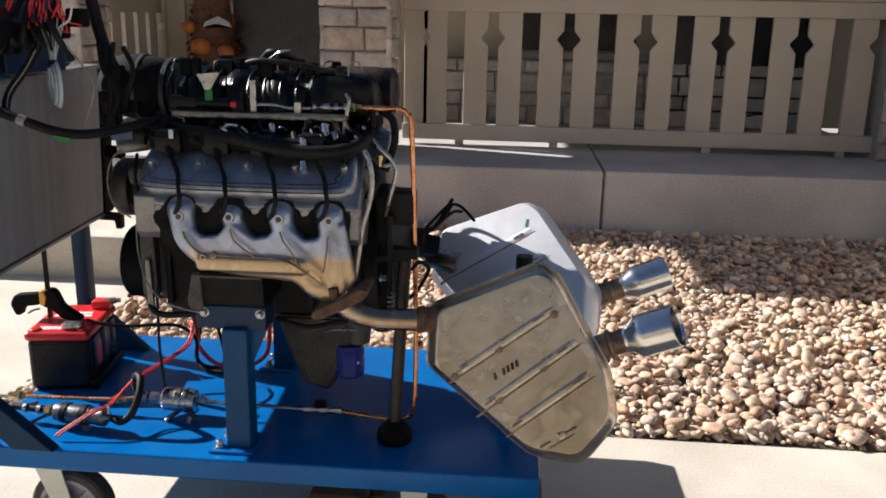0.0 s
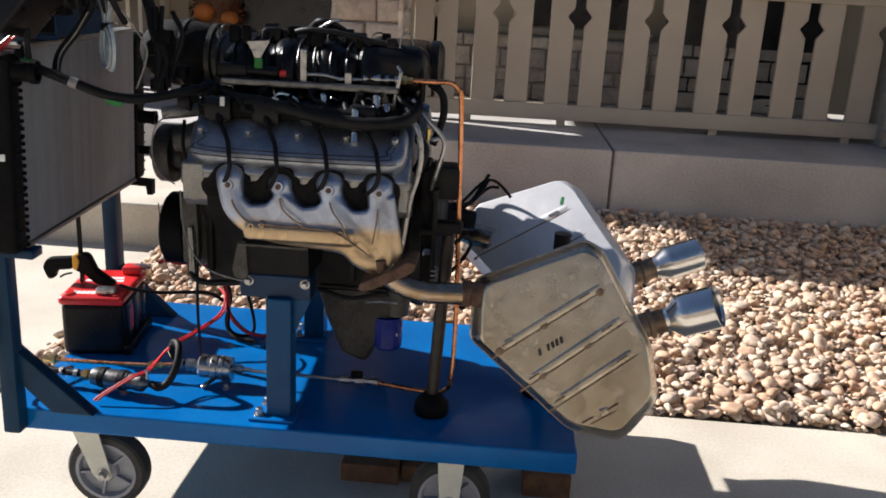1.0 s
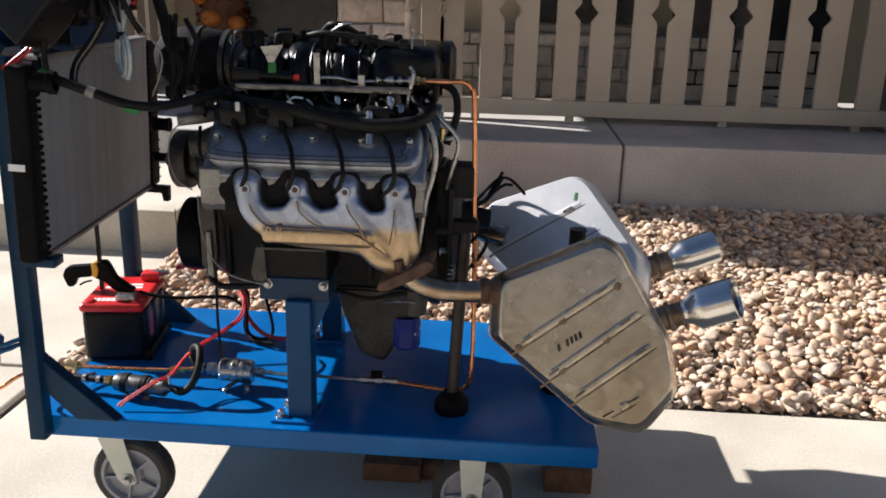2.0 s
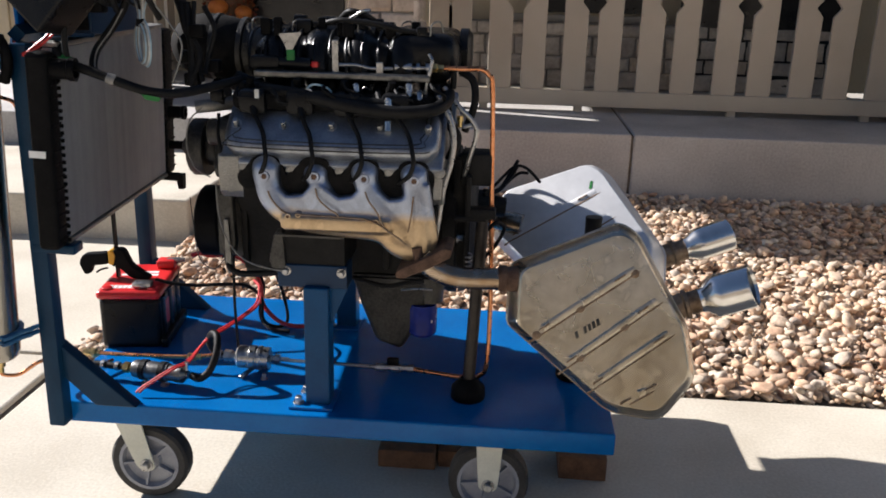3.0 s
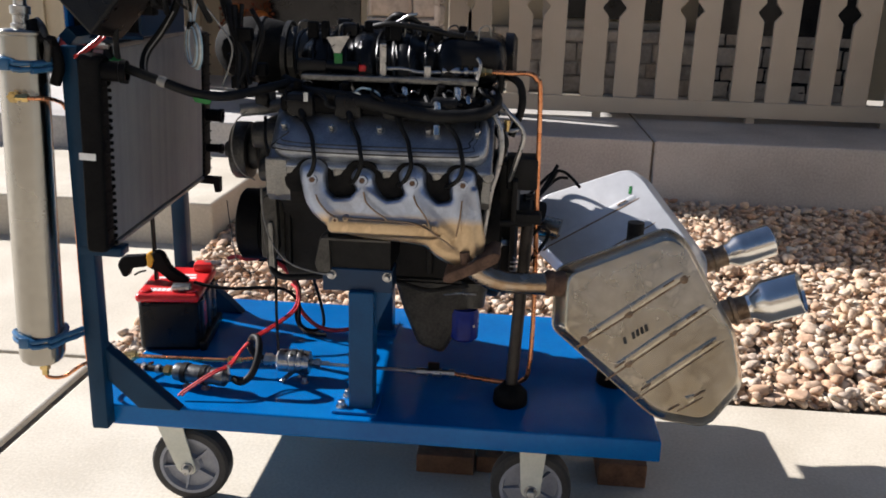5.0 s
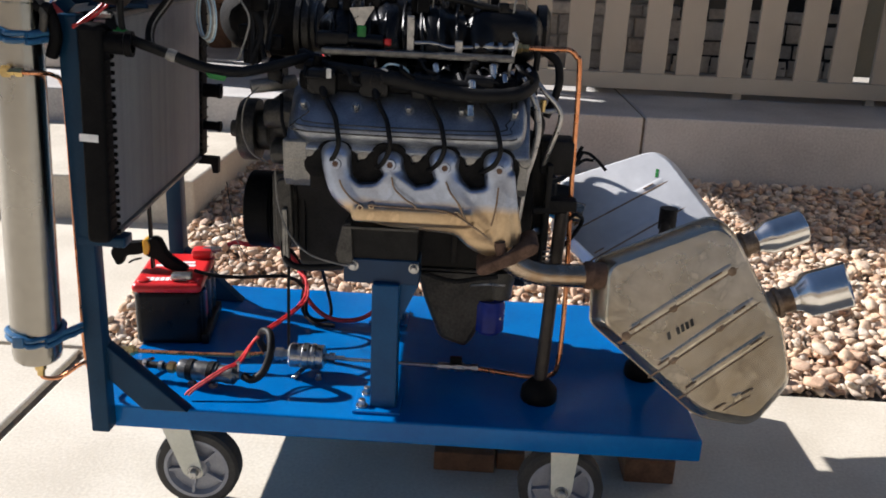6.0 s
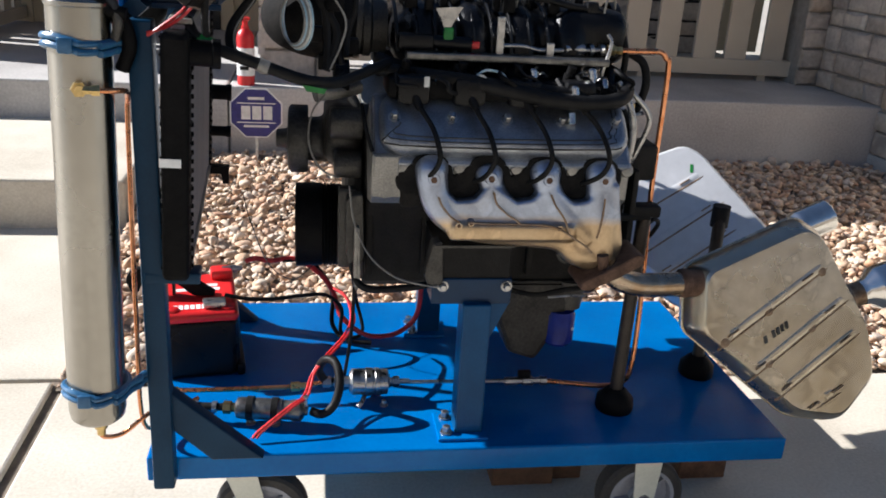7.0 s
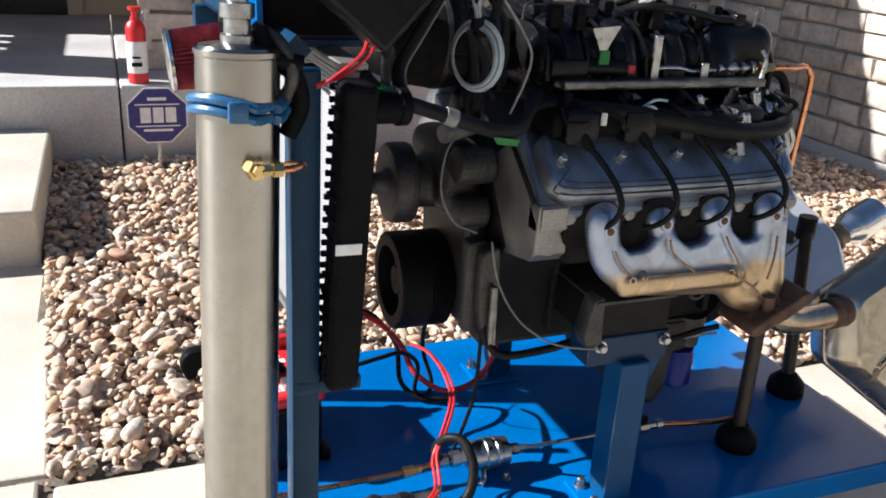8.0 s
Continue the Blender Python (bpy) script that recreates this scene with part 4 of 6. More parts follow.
for s in (-1, 1):
    m = cover_frame(s)
    cov = bmesh.new()
    box(-0.257, 0.257, -0.082, 0.082, -0.01, 0.016, 0.008, 2, cov)
    prism(round_poly([(-0.248, -0.066), (0.248, -0.066), (0.248, 0.066), (-0.248, 0.066)], 0.05, 6), -0.052, 0.0, Matrix.Rotation(radians(-90), 4, "X") @ Matrix.Scale(-1, 4, (0, 1, 0)) @ Matrix.Scale(-1, 4, (0, 1, 0)), 0.018, 4, cov)
    bmesh.ops.transform(cov, matrix=m, verts=cov.verts)
    cv = part("valve_cover", cov, COVER, engine, "ribbed aluminium valve cover")
    # thin dark tubes draw the cover's groove lines
    ribs = bmesh.new()
    for k, o in enumerate((0.0, 0.009, 0.018)):
        gy, gz = (0.06, 0.0465) if k == 0 else (0.051, 0.0508) if k == 1 else (0.042, 0.052)
        pts = [(-0.226 + o, s * (gy - 0.03), gz), (-0.212 + o, s * gy, gz), (0.185 - o, s * gy, gz), (0.222 - o, s * (gy - 0.02), gz), (0.232 - o, s * 0.0, gz), (0.232 - o, s * -0.04, gz)]
        tube([m @ Vector(p) for p in pts], 0.0017, 6, 5, ribs)
    part("groove", ribs, GRIME, cv, "dark groove line")
    for k in range(5):
        part("cover_bolt", bolt(m @ Vector((-0.22 + k * 0.11, s * 0.0, 0.05)), m.to_3x3() @ Vector((0, 0, 1)), 0.008, 0.012), STEEL, cv)

# coil packs, boots and plug wires along the near and far bank
for s in (-1, 1):
    def Y3(d):
        return YC + s * d

    def cbox(x0, x1, d0, d1, z0, z1, b):
        return box(x0, x1, min(Y3(d0), Y3(d1)), max(Y3(d0), Y3(d1)), z0, z1, b, 2)
    part("coil_rail", cbox(-0.815, -0.355, 0.16, 0.272, 1.008, 1.05, 0.012), MATT, engine, "black coil bracket over the valve cover")
    part("conduit", tube([(-0.83, Y3(0.2), 1.055), (-0.7, Y3(0.262), 1.052), (-0.55, Y3(0.275), 1.038), (-0.42, Y3(0.272), 1.03), (-0.36, Y3(0.22), 1.035)], 0.013, 10), RUBBER, engine)
    for k in range(4):
        wx = -0.762 + 0.1095 * k
        cp = part("coil_pack", cbox(wx - 0.035, wx + 0.03, 0.2, 0.286, 1.0, 1.056, 0.012), BLACK, engine, "black ignition coil")
        part("connector", lathe((wx - 0.02, Y3(0.24), 1.05), (0.2, s * 0.2, 1), [(0, 0.012), (0.016, 0.012), (0.016, 0.009), (0.03, 0.009), (0.03, 0)], 10), MATT, cp)
        part("wire_boot", tube([(wx - 0.008, Y3(0.26), 1.035, 0.0085), (wx + 0.002, Y3(0.283), 1.012, 0.009), (wx + 0.009, Y3(0.297), 0.998, 0.0075)], 0.012, 12), RUBBER, cp, "black rubber coil boot")
        j = 0.004 * math.sin(5 * k)
        part("plug_wire", tube([(wx + 0.008, Y3(0.295), 0.999), (wx + 0.02 + j, Y3(0.307), 0.984), (wx + 0.033 + j, Y3(0.321), 0.964), (wx + 0.041 + j, Y3(0.342), 0.94), (wx + 0.045 + j, Y3(0.35), 0.914), (wx + 0.036 + j, Y3(0.345), 0.888), (wx + 0.02, Y3(0.326), 0.868), (wx + 0.006, Y3(0.305), 0.858)], 0.0052, 10), RUBBER, cp, "black spark plug wire")
for x, y, z, r, h in ((-0.452, 2.084, 1.048, 0.009, 0.045), (-0.53, 2.115, 1.074, 0.008, 0.026), (-0.41, 2.118, 1.078, 0.009, 0.03), (-0.385, 2.11, 1.06, 0.007, 0.026), (-0.72, 2.11, 1.056, 0.006, 0.018)):
    part("plug_boot", lathe((x, y, z), (0.12, -0.25, -1), [(0, r * 0.55), (0.004, r), (h * 0.7, r), (h * 0.72, r * 0.6), (h, r * 0.6), (h, 0)], 14), PLUG, engine, "bright metal connector")
for x, z in ((-0.51, 1.062), (-0.43, 1.066), (-0.385, 1.058)):
    part("clip", tube([(x - 0.012, 2.126, z - 0.008), (x, 2.118, z + 0.004), (x + 0.012, 2.126, z - 0.004)], 0.0018, 6), DULL, engine, "small steel retaining clip")
part("rear_boot", lathe((-0.452, 2.085, 0.995), (0.05, -0.3, -1), [(0, 0.006), (0, 0.009), (0.022, 0.009), (0.022, 0)], 12), PLUG, engine)

# exhaust manifolds
for s in (-1, 1):
    def Y(d):
        return YC + s * d
    man = bmesh.new()
    for pts in (
        [(-0.735, Y(0.297), 0.878, 0.034), (-0.735, Y(0.312), 0.88, 0.033), (-0.733, Y(0.315), 0.855, 0.031), (-0.72, Y(0.32), 0.81, 0.029), (-0.685, Y(0.318), 0.775, 0.027), (-0.63, Y(0.315), 0.757, 0.026), (-0.55, Y(0.315), 0.75, 0.026), (-0.47, Y(0.315), 0.742, 0.027), (-0.43, Y(0.315), 0.715, 0.03), (-0.385, Y(0.315), 0.7, 0.033)],
        [(-0.62, Y(0.297), 0.868, 0.034), (-0.62, Y(0.312), 0.868, 0.028), (-0.612, Y(0.312), 0.845, 0.024), (-0.585, Y(0.316), 0.805, 0.024), (-0.545, Y(0.316), 0.778, 0.024), (-0.5, Y(0.316), 0.765, 0.024)],
        [(-0.508, Y(0.297), 0.876, 0.034), (-0.508, Y(0.312), 0.876, 0.032), (-0.503, Y(0.314), 0.85, 0.028), (-0.48, Y(0.318), 0.81, 0.027), (-0.445, Y(0.318), 0.775, 0.027), (-0.41, Y(0.317), 0.74, 0.028)],
        [(-0.395, Y(0.297), 0.876, 0.034), (-0.395, Y(0.312), 0.876, 0.032), (-0.393, Y(0.314), 0.848, 0.03), (-0.387, Y(0.318), 0.8, 0.031), (-0.378, Y(0.318), 0.75, 0.033), (-0.372, Y(0.316), 0.7, 0.035)],
    ):
        tube(pts, 0.03, 16, 5, man, False, 0.85)
    prism([(-0.73, 0.8), (-0.69, 0.757), (-0.44, 0.742), (-0.37, 0.7), (-0.36, 0.8), (-0.4, 0.85), (-0.422, 0.826), (-0.45, 0.822), (-0.478, 0.845), (-0.505, 0.86), (-0.535, 0.828), (-0.565, 0.822), (-0.59, 0.84), (-0.62, 0.86), (-0.65, 0.826), (-0.685, 0.822), (-0.71, 0.845), (-0.735, 0.86)], min(Y(0.3), Y(0.336)), max(Y(0.3), Y(0.336)), None, 0.006, 3, man)
    prism([(-0.405, 0.86), (-0.36, 0.862), (-0.35, 0.8), (-0.337, 0.735), (-0.345, 0.69), (-0.42, 0.7)], min(Y(0.3), Y(0.336)), max(Y(0.3), Y(0.336)), None, 0.006, 3, man)
    box(-0.7, -0.44, min(Y(0.3), Y(0.348)), max(Y(0.3), Y(0.348)), 0.742, 0.782, 0.012, 3, man)
    bmesh.ops.translate(man, vec=(0.008, 0, 0.004), verts=man.verts)
    mo = fuse(part("exhaust_manifold", man, MANI, engine, "cast steel exhaust manifold with heat tint and painted sky reflection"), 0.0036, 4)
    seams = bmesh.new()
    for pts in (
        [(-0.715, Y(0.347), 0.838), (-0.708, Y(0.35), 0.822), (-0.69, Y(0.35), 0.8), (-0.672, Y(0.35), 0.788)],
        [(-0.655, Y(0.35), 0.788), (-0.62, Y(0.35), 0.787), (-0.56, Y(0.35), 0.786), (-0.5, Y(0.35), 0.784), (-0.47, Y(0.352), 0.776), (-0.44, Y(0.354), 0.758), (-0.415, Y(0.354), 0.742), (-0.4, Y(0.352), 0.728)],
        [(-0.607, Y(0.343), 0.848), (-0.6, Y(0.347), 0.825), (-0.578, Y(0.35), 0.805), (-0.56, Y(0.351), 0.794), (-0.553, Y(0.351), 0.787)],
        [(-0.494, Y(0.347), 0.846), (-0.484, Y(0.352), 0.825), (-0.467, Y(0.354), 0.803), (-0.457, Y(0.354), 0.783), (-0.45, Y(0.354), 0.768)],
        [(-0.385, Y(0.35), 0.84), (-0.388, Y(0.356), 0.8), (-0.395, Y(0.357), 0.76)],
    ):
        tube(pts, 0.0021, 6, 5, seams)
    part("seam", seams, TARN, mo, "raised weld seam")
    for x, z, d, w in ((-0.725, 0.87, 0.343, 0.015), (-0.612, 0.872, 0.338, 0.015), (-0.498, 0.872, 0.341, 0.015), (-0.385, 0.872, 0.341, 0.015), (-0.672, 0.78, 0.349, 0.009), (-0.648, 0.785, 0.349, 0.0085), (-0.47, 0.776, 0.35, 0.009)):
        part("bolt_ear", lathe((x, Y(d - 0.012), z), (0, s, 0), [(0, w), (0.008, w * 0.84), (0.0105, w * 0.72), (0.0105, w * 0.47), (0.004, w * 0.44), (0.004, 0)], 18), MANI, mo)
        part("stud", lathe((x, Y(d - 0.002), z), (0, s, 0), [(-0.006, w * 0.44), (0.0015, w * 0.44), (0.0015, 0)], 6), RUST, mo)
    part("flange", prism(round_poly([(-0.418, 0.672), (-0.36, 0.702), (-0.31, 0.732), (-0.292, 0.727), (-0.297, 0.708), (-0.345, 0.68), (-0.405, 0.652), (-0.422, 0.656)], 0.007), min(Y(0.275), Y(0.375)), max(Y(0.275), Y(0.375)), None, 0.004, 2), RUST, mo, "rusty bolted exhaust flange")
    part("outlet_stud", rod((-0.375, Y(0.35), 0.722), (-0.37, Y(0.35), 0.69), 0.012, 0.011, 12), RUST, mo)

# intake
intake = bmesh.new()
box(-0.8, -0.33, YC - 0.165, YC + 0.165, 1.05, 1.168, 0.045, 4, intake)
box(-0.475, -0.305, YC - 0.18, YC + 0.18, 1.07, 1.184, 0.04, 4, intake)
box(-0.72, -0.5, YC - 0.09, YC + 0.09, 1.1, 1.192, 0.03, 3, intake)
for k in range(4):
    x = -0.735 + 0.1 * k
    for s in (-1, 1):
        tube([(x, YC + s * 0.14, 1.04, 0.034), (x, YC + s * 0.165, 1.09, 0.035), (x - 0.004, YC + s * 0.142, 1.14, 0.036), (x - 0.01, YC + s * 0.07, 1.155, 0.036), (x - 0.012, YC, 1.155, 0.034)], 0.04, 14, 5, intake)
io = fuse(part("intake_manifold", intake, BLACK, engine, "glossy black plastic intake manifold"), 0.006, 4)
for k in range(9):
    x = -0.79 + k * 0.038
    part("intake_rib", tube([(x, YC - 0.196, 1.09), (x - 0.004, YC - 0.185, 1.14), (x - 0.006, YC - 0.13, 1.178), (x - 0.006, YC, 1.19)], 0.004, 6), BLACK, io)
part("valley_shelf", box(-0.775, -0.365, 2.145, 2.182, 1.078, 1.093, 0.003), DULL, engine, "grey fuel rail")
part("rear_cap", lathe((-0.31, YC, 1.13), (1, 0, 0), [(0, 0.06), (0.02, 0.06), (0.03, 0.045), (0.03, 0)], 24), BLACK, io)
for x, y, h in ((-0.76, 2.3, 0.03), (-0.68, 2.27, 0.035), (-0.63, 2.33, 0.04), (-0.55, 2.28, 0.03), (-0.49, 2.35, 0.03), (-0.45, 2.3, 0.02), (-0.72, 2.4, 0.04), (-0.58, 2.42, 0.04)):
    part("sensor", box(x - 0.02, x + 0.018, y - 0.016, y + 0.016, 1.17, 1.17 + h, 0.006), BLACK, io)
part("vacuum_hose", tube([(-0.62, 2.24, 1.2), (-0.58, 2.22, 1.207), (-0.5, 2.215, 1.2), (-0.44, 2.22, 1.188), (-0.38, 2.215, 1.18), (-0.33, 2.21, 1.15), (-0.315, 2.2, 1.1), (-0.315, 2.2, 1.06)], 0.007, 10), RUBBER, io)
part("vacuum_hose", tube([(-0.6, 2.3, 1.205), (-0.57, 2.26, 1.225), (-0.54, 2.26, 1.22), (-0.52, 2.3, 1.205)], 0.0085, 10), RUBBER, io)
part("steam_pipe", tube([(-0.575, 2.26, 1.205), (-0.55, 2.24, 1.22), (-0.535, 2.235, 1.228), (-0.52, 2.25, 1.23)], 0.004, 8), STEEL, io)
part("coil_bracket", prism(round_poly([(-0.72, 1.175), (-0.665, 1.18), (-0.68, 1.155), (-0.69, 1.135), (-0.7, 1.135), (-0.708, 1.155)], 0.004), 2.17, 2.174, None, 0, 1), STEEL, engine, "bright pressed bracket")
part("clip", box(-0.702, -0.682, 2.166, 2.172, 1.115, 1.14, 0.003), GREEN, engine, "green plastic clip")
part("rail_bracket", box(-0.595, -0.58, 2.168, 2.174, 1.085, 1.165, 0.002), STEEL, engine)
part("fuel_pipe", tube([(-0.59, 2.176, 1.108), (-0.54, 2.176, 1.109), (-0.51, 2.178, 1.103), (-0.49, 2.18, 1.102), (-0.36, 2.184, 1.107)], 0.0048, 10), STEEL, engine, "bright steel fuel pipe")
part("pipe_clip", box(-0.492, -0.476, 2.168, 2.176, 1.088, 1.118, 0.002), STEEL, engine)
for a, b, r in ((-0.45, -0.41, 0.011), (-0.4, -0.392, 0.012), (-0.378, -0.368, 0.012)):
    part("pipe_fitting", rod((a, 2.183, 1.106), (b, 2.184, 1.107), r, None, 10), STEEL, engine)
part("connector", box(-0.645, -0.628, 2.168, 2.184, 1.1, 1.115, 0.003), RED, engine, "red connector")
part("connector", box(-0.79, -0.72, 2.165, 2.2, 1.095, 1.125, 0.006), BLACK, engine)
part("connector", rod((-0.72, 2.18, 1.11), (-0.645, 2.176, 1.108), 0.014, None, 12), BLACK, engine)
part("chrome_tube", tube([(-0.37, 2.165, 1.14), (-0.362, 2.16, 1.125), (-0.366, 2.158, 1.1), (-0.374, 2.158, 1.07), (-0.375, 2.16, 1.045)], 0.004, 10), STEEL, engine, "bright bent tube")
part("wire_knot", tube([(-0.645, 2.11, 1.055), (-0.625, 2.1, 1.07), (-0.595, 2.1, 1.065), (-0.585, 2.105, 1.05), (-0.615, 2.105, 1.04), (-0.645, 2.11, 1.05)], 0.0025, 6), WIREB, engine)
part("wire_knot", tube([(-0.655, 2.11, 1.045), (-0.635, 2.095, 1.06), (-0.615, 2.095, 1.04), (-0.63, 2.1, 1.033), (-0.645, 2.105, 1.045)], 0.003, 6), WIREW, engine)
part("loom", tube([(-0.83, 2.2, 1.07), (-0.76, 2.17, 1.05), (-0.68, 2.12, 1.045), (-0.6, 2.088, 1.038), (-0.5, 2.075, 1.022), (-0.42, 2.075, 1.018), (-0.36, 2.09, 1.022), (-0.328, 2.13, 1.034), (-0.325, 2.19, 1.05), (-0.345, 2.23, 1.062)], 0.0155, 10), RUBBER, engine, "taped black engine wiring loom")
for k in range(7):
    x = -0.77 + k * 0.07
    part("injector", lathe((x, 2.185, 1.068), (0, -0.5, -1), [(0, 0.009), (0.015, 0.012), (0.035, 0.012), (0.035, 0.008), (0.055, 0.008), (0.055, 0)], 10), BLACK, engine)
    part("lead", tube([(x, 2.165, 1.03), (x + 0.012, 2.145, 1.045), (x + 0.03, 2.14, 1.035), (x + 0.035, 2.14, 1.015)], 0.004, 6), RUBBER, engine)

cl = random.Random(21)
for k in range(16):
    x, y = -0.79 + k * 0.029 + cl.uniform(-0.008, 0.008), cl.uniform(2.2, 2.31)
    h = cl.uniform(0.008, 0.03)
    if k % 3 == 0:
        part("clip", tube([(x - 0.012, y - 0.02, 1.178), (x - 0.008, y - 0.02, 1.19 + h * 0.5), (x + 0.01, y - 0.01, 1.195 + h * 0.5), (x + 0.016, y, 1.185)], 0.0022, 6), DULL, io, "small steel clip")
    else:
        part("connector", box(x - cl.uniform(0.006, 0.016), x + cl.uniform(0.006, 0.016), y - 0.01, y + 0.012, 1.168, 1.182 + h, 0.004), cl.choice((MATT, BLACK)), io)
for k in range(12):
    x = -0.8 + k * 0.04
    a, c = cl.uniform(2.075, 2.11), cl.uniform(1.02, 1.065)
    part("lead", tube([(x, a + 0.02, c + 0.02), (x + cl.uniform(0, 0.02), a, c + cl.uniform(0, 0.02)), (x + cl.uniform(0.02, 0.04), a - 0.004, c), (x + cl.uniform(0.03, 0.06), a + 0.01, c - cl.uniform(0, 0.02))], cl.choice((0.003, 0.0045, 0.006)), 6), cl.choice((RUBBER, MATT)), engine)
for x, z in ((-0.745, 1.05),):
    part("tag", box(x - 0.004, x + 0.006, 2.06, 2.064, z - 0.01, z + 0.01, 0.001), WIREW, engine, "pale connector tag")

# throttle end, pulleys and front cover
part("throttle_body", lathe((-0.8, YC, 1.12), (-1, 0, 0), [(0, 0.06), (0.03, 0.06), (0.035, 0.068), (0.05, 0.068), (0.055, 0.055), (0.07, 0.055)], 28), GRIME, engine)
part("intake_elbow", tube([(-0.84, YC, 1.12, 0.062), (-0.87, YC, 1.122, 0.074), (-0.92, YC - 0.01, 1.125, 0.082), (-0.965, YC + 0.0, 1.128, 0.08), (-0.995, YC + 0.05, 1.125, 0.072), (-1.005, YC + 0.14, 1.115, 0.06), (-1.0, YC + 0.24, 1.1, 0.05)], 0.07, 24), DULLBLACK, engine, "bulky black rubber intake elbow")
part("bright_clamp", lathe((-0.93, YC - 0.008, 1.126), (1, 0, -0.06), [(0, 0.082), (0, 0.0845), (0.009, 0.0845), (0.009, 0.082)], 36), GRIME, engine, "steel band clamp")
for x, r in ((-0.865, 0.078),):
    part("hose_clamp", lathe((x, YC, 1.124), (1, 0, -0.06), [(0, r - 0.004), (0, r), (0.012, r), (0.012, r - 0.004)], 30), GRIME, engine)
part("damper", lathe((-0.888, YC, 0.664), (-1, 0, 0), [(0, 0.03), (0, 0.092), (0.003, 0.096)] + [(0.006 + 0.0035 * k, 0.096 if k % 2 else 0.0915) for k in range(12)] + [(0.05, 0.096), (0.1, 0.096), (0.104, 0.092), (0.104, 0.07), (0.07, 0.066), (0.07, 0.03), (0.09, 0.028), (0.09, 0)], 44), MATT, engine, "black crank pulley")
part("water_pump_pulley", lathe((-0.964, 2.36, 0.867), (-1, 0, 0), [(0, 0.02), (0, 0.073), (0.004, 0.075), (0.036, 0.075), (0.042, 0.07), (0.044, 0.058), (0.04, 0.03), (0.05, 0.022), (0.068, 0.02), (0.07, 0.016), (0.07, 0)], 40), GRIME, engine, "dusty steel pulley")
part("idler", lathe((-0.88, 2.27, 1.02), (-1, 0, 0), [(0, 0), (0, 0.034), (0.004, 0.037), (0.03, 0.037), (0.034, 0.032), (0.034, 0)], 28), BLACK, engine)
part("thermostat_pipe", tube([(-0.86, 2.28, 1.0), (-0.9, 2.25, 0.995), (-0.95, 2.23, 0.99)], 0.016, 14), CAST, engine)
pumpb = bmesh.new()
box(-0.93, -0.845, 2.27, 2.47, 0.82, 0.96, 0.03, 3, pumpb)
rod((-0.966, 2.36, 0.867), (-0.86, 2.36, 0.867), 0.05, None, 20, pumpb)
rod((-0.92, 2.24, 0.93), (-0.85, 2.24, 0.93), 0.034, None, 18, pumpb)
rod((-0.91, 2.25, 0.84), (-0.85, 2.25, 0.84), 0.03, None, 18, pumpb)
fuse(part("water_pump", pumpb, GRIME, engine, "oily cast aluminium water pump"), 0.006, 4)
part("head_pad", box(-0.838, -0.79, 2.057, 2.0625, 0.868, 0.908, 0.003), CAST, engine, "bare square casting pad")
part("core_plug", lathe((-0.815, 2.072, 0.838), (0, -1, 0), [(0, 0.017), (0.006, 0.017), (0.006, 0.012), (0.003, 0.011), (0.003, 0)], 20), CAST, engine)
part("bracket_ear", prism(round_poly([(-0.868, 0.73), (-0.856, 0.73), (-0.852, 0.6), (-0.86, 0.585), (-0.868, 0.6)], 0.005), 2.155, 2.168, None, 0.003, 2), DULL, engine)
part("side_cap", prism(round_poly([(-0.73, 0.66), (-0.715, 0.73), (-0.695, 0.735), (-0.69, 0.64), (-0.72, 0.635)], 0.008), 2.06, 2.1, None, 0.004, 2), GRIME, engine)
front = bmesh.new()
box(-0.885, -0.845, YC - 0.13, YC + 0.13, 0.6, 0.84, 0.02, 2, front)
box(-0.9, -0.86, 2.2, 2.235, 0.62, 0.8, 0.008, 2, front)
part("front_cover", front, GRIME, engine)
part("tensioner", prism(round_poly([(-0.885, 0.79), (-0.85, 0.8), (-0.845, 0.66), (-0.86, 0.62), (-0.875, 0.63), (-0.885, 0.68)], 0.012), 2.17, 2.2, None, 0.005, 2), GRIME, engine, "grey cast bracket")
part("sensor_wire", tube([(-0.93, 2.22, 0.99), (-0.955, 2.2, 0.96), (-0.962, 2.19, 0.9), (-0.94, 2.18, 0.85), (-0.9, 2.17, 0.83)], 0.0019, 8), WIREG, engine, "thin grey wire")
part("sensor_wire", tube([(-0.88, 2.15, 0.82), (-0.87, 2.13, 0.75), (-0.84, 2.1, 0.69), (-0.79, 2.07, 0.655), (-0.73, 2.06, 0.64), (-0.69, 2.055, 0.637)], 0.0019, 8), WIREG, engine, "thin grey wire")
part("sensor_wire", tube([(-0.86, 2.14, 0.99), (-0.85, 2.1, 0.94), (-0.83, 2.085, 0.89), (-0.8, 2.09, 0.87)], 0.0042, 8), RUBBER, engine)
part("starter_cable", tube([(-0.86, 2.2, 0.7), (-0.868, 2.17, 0.63), (-0.84, 2.15, 0.595), (-0.76, 2.14, 0.6), (-0.7, 2.14, 0.61)], 0.008, 10), RUBBER, engine)
part("dangling_wire", tube([(-0.862, 2.2, 0.62), (-0.865, 2.2, 0.5), (-0.87, 2.22, 0.42), (-0.88, 2.26, 0.31)], 0.004, 8), RUBBER, engine)

# sump, filter, mounts
pan = bmesh.new()
prism(round_poly([(-0.565, 0.585), (-0.35, 0.585), (-0.37, 0.5), (-0.42, 0.4), (-0.435, 0.378), (-0.5, 0.4), (-0.54, 0.5)], 0.015), 2.22, 2.5, None, 0.012, 2, pan)
box(-0.845, -0.33, YC - 0.13, YC + 0.13, 0.565, 0.59, 0.006, 2, pan)
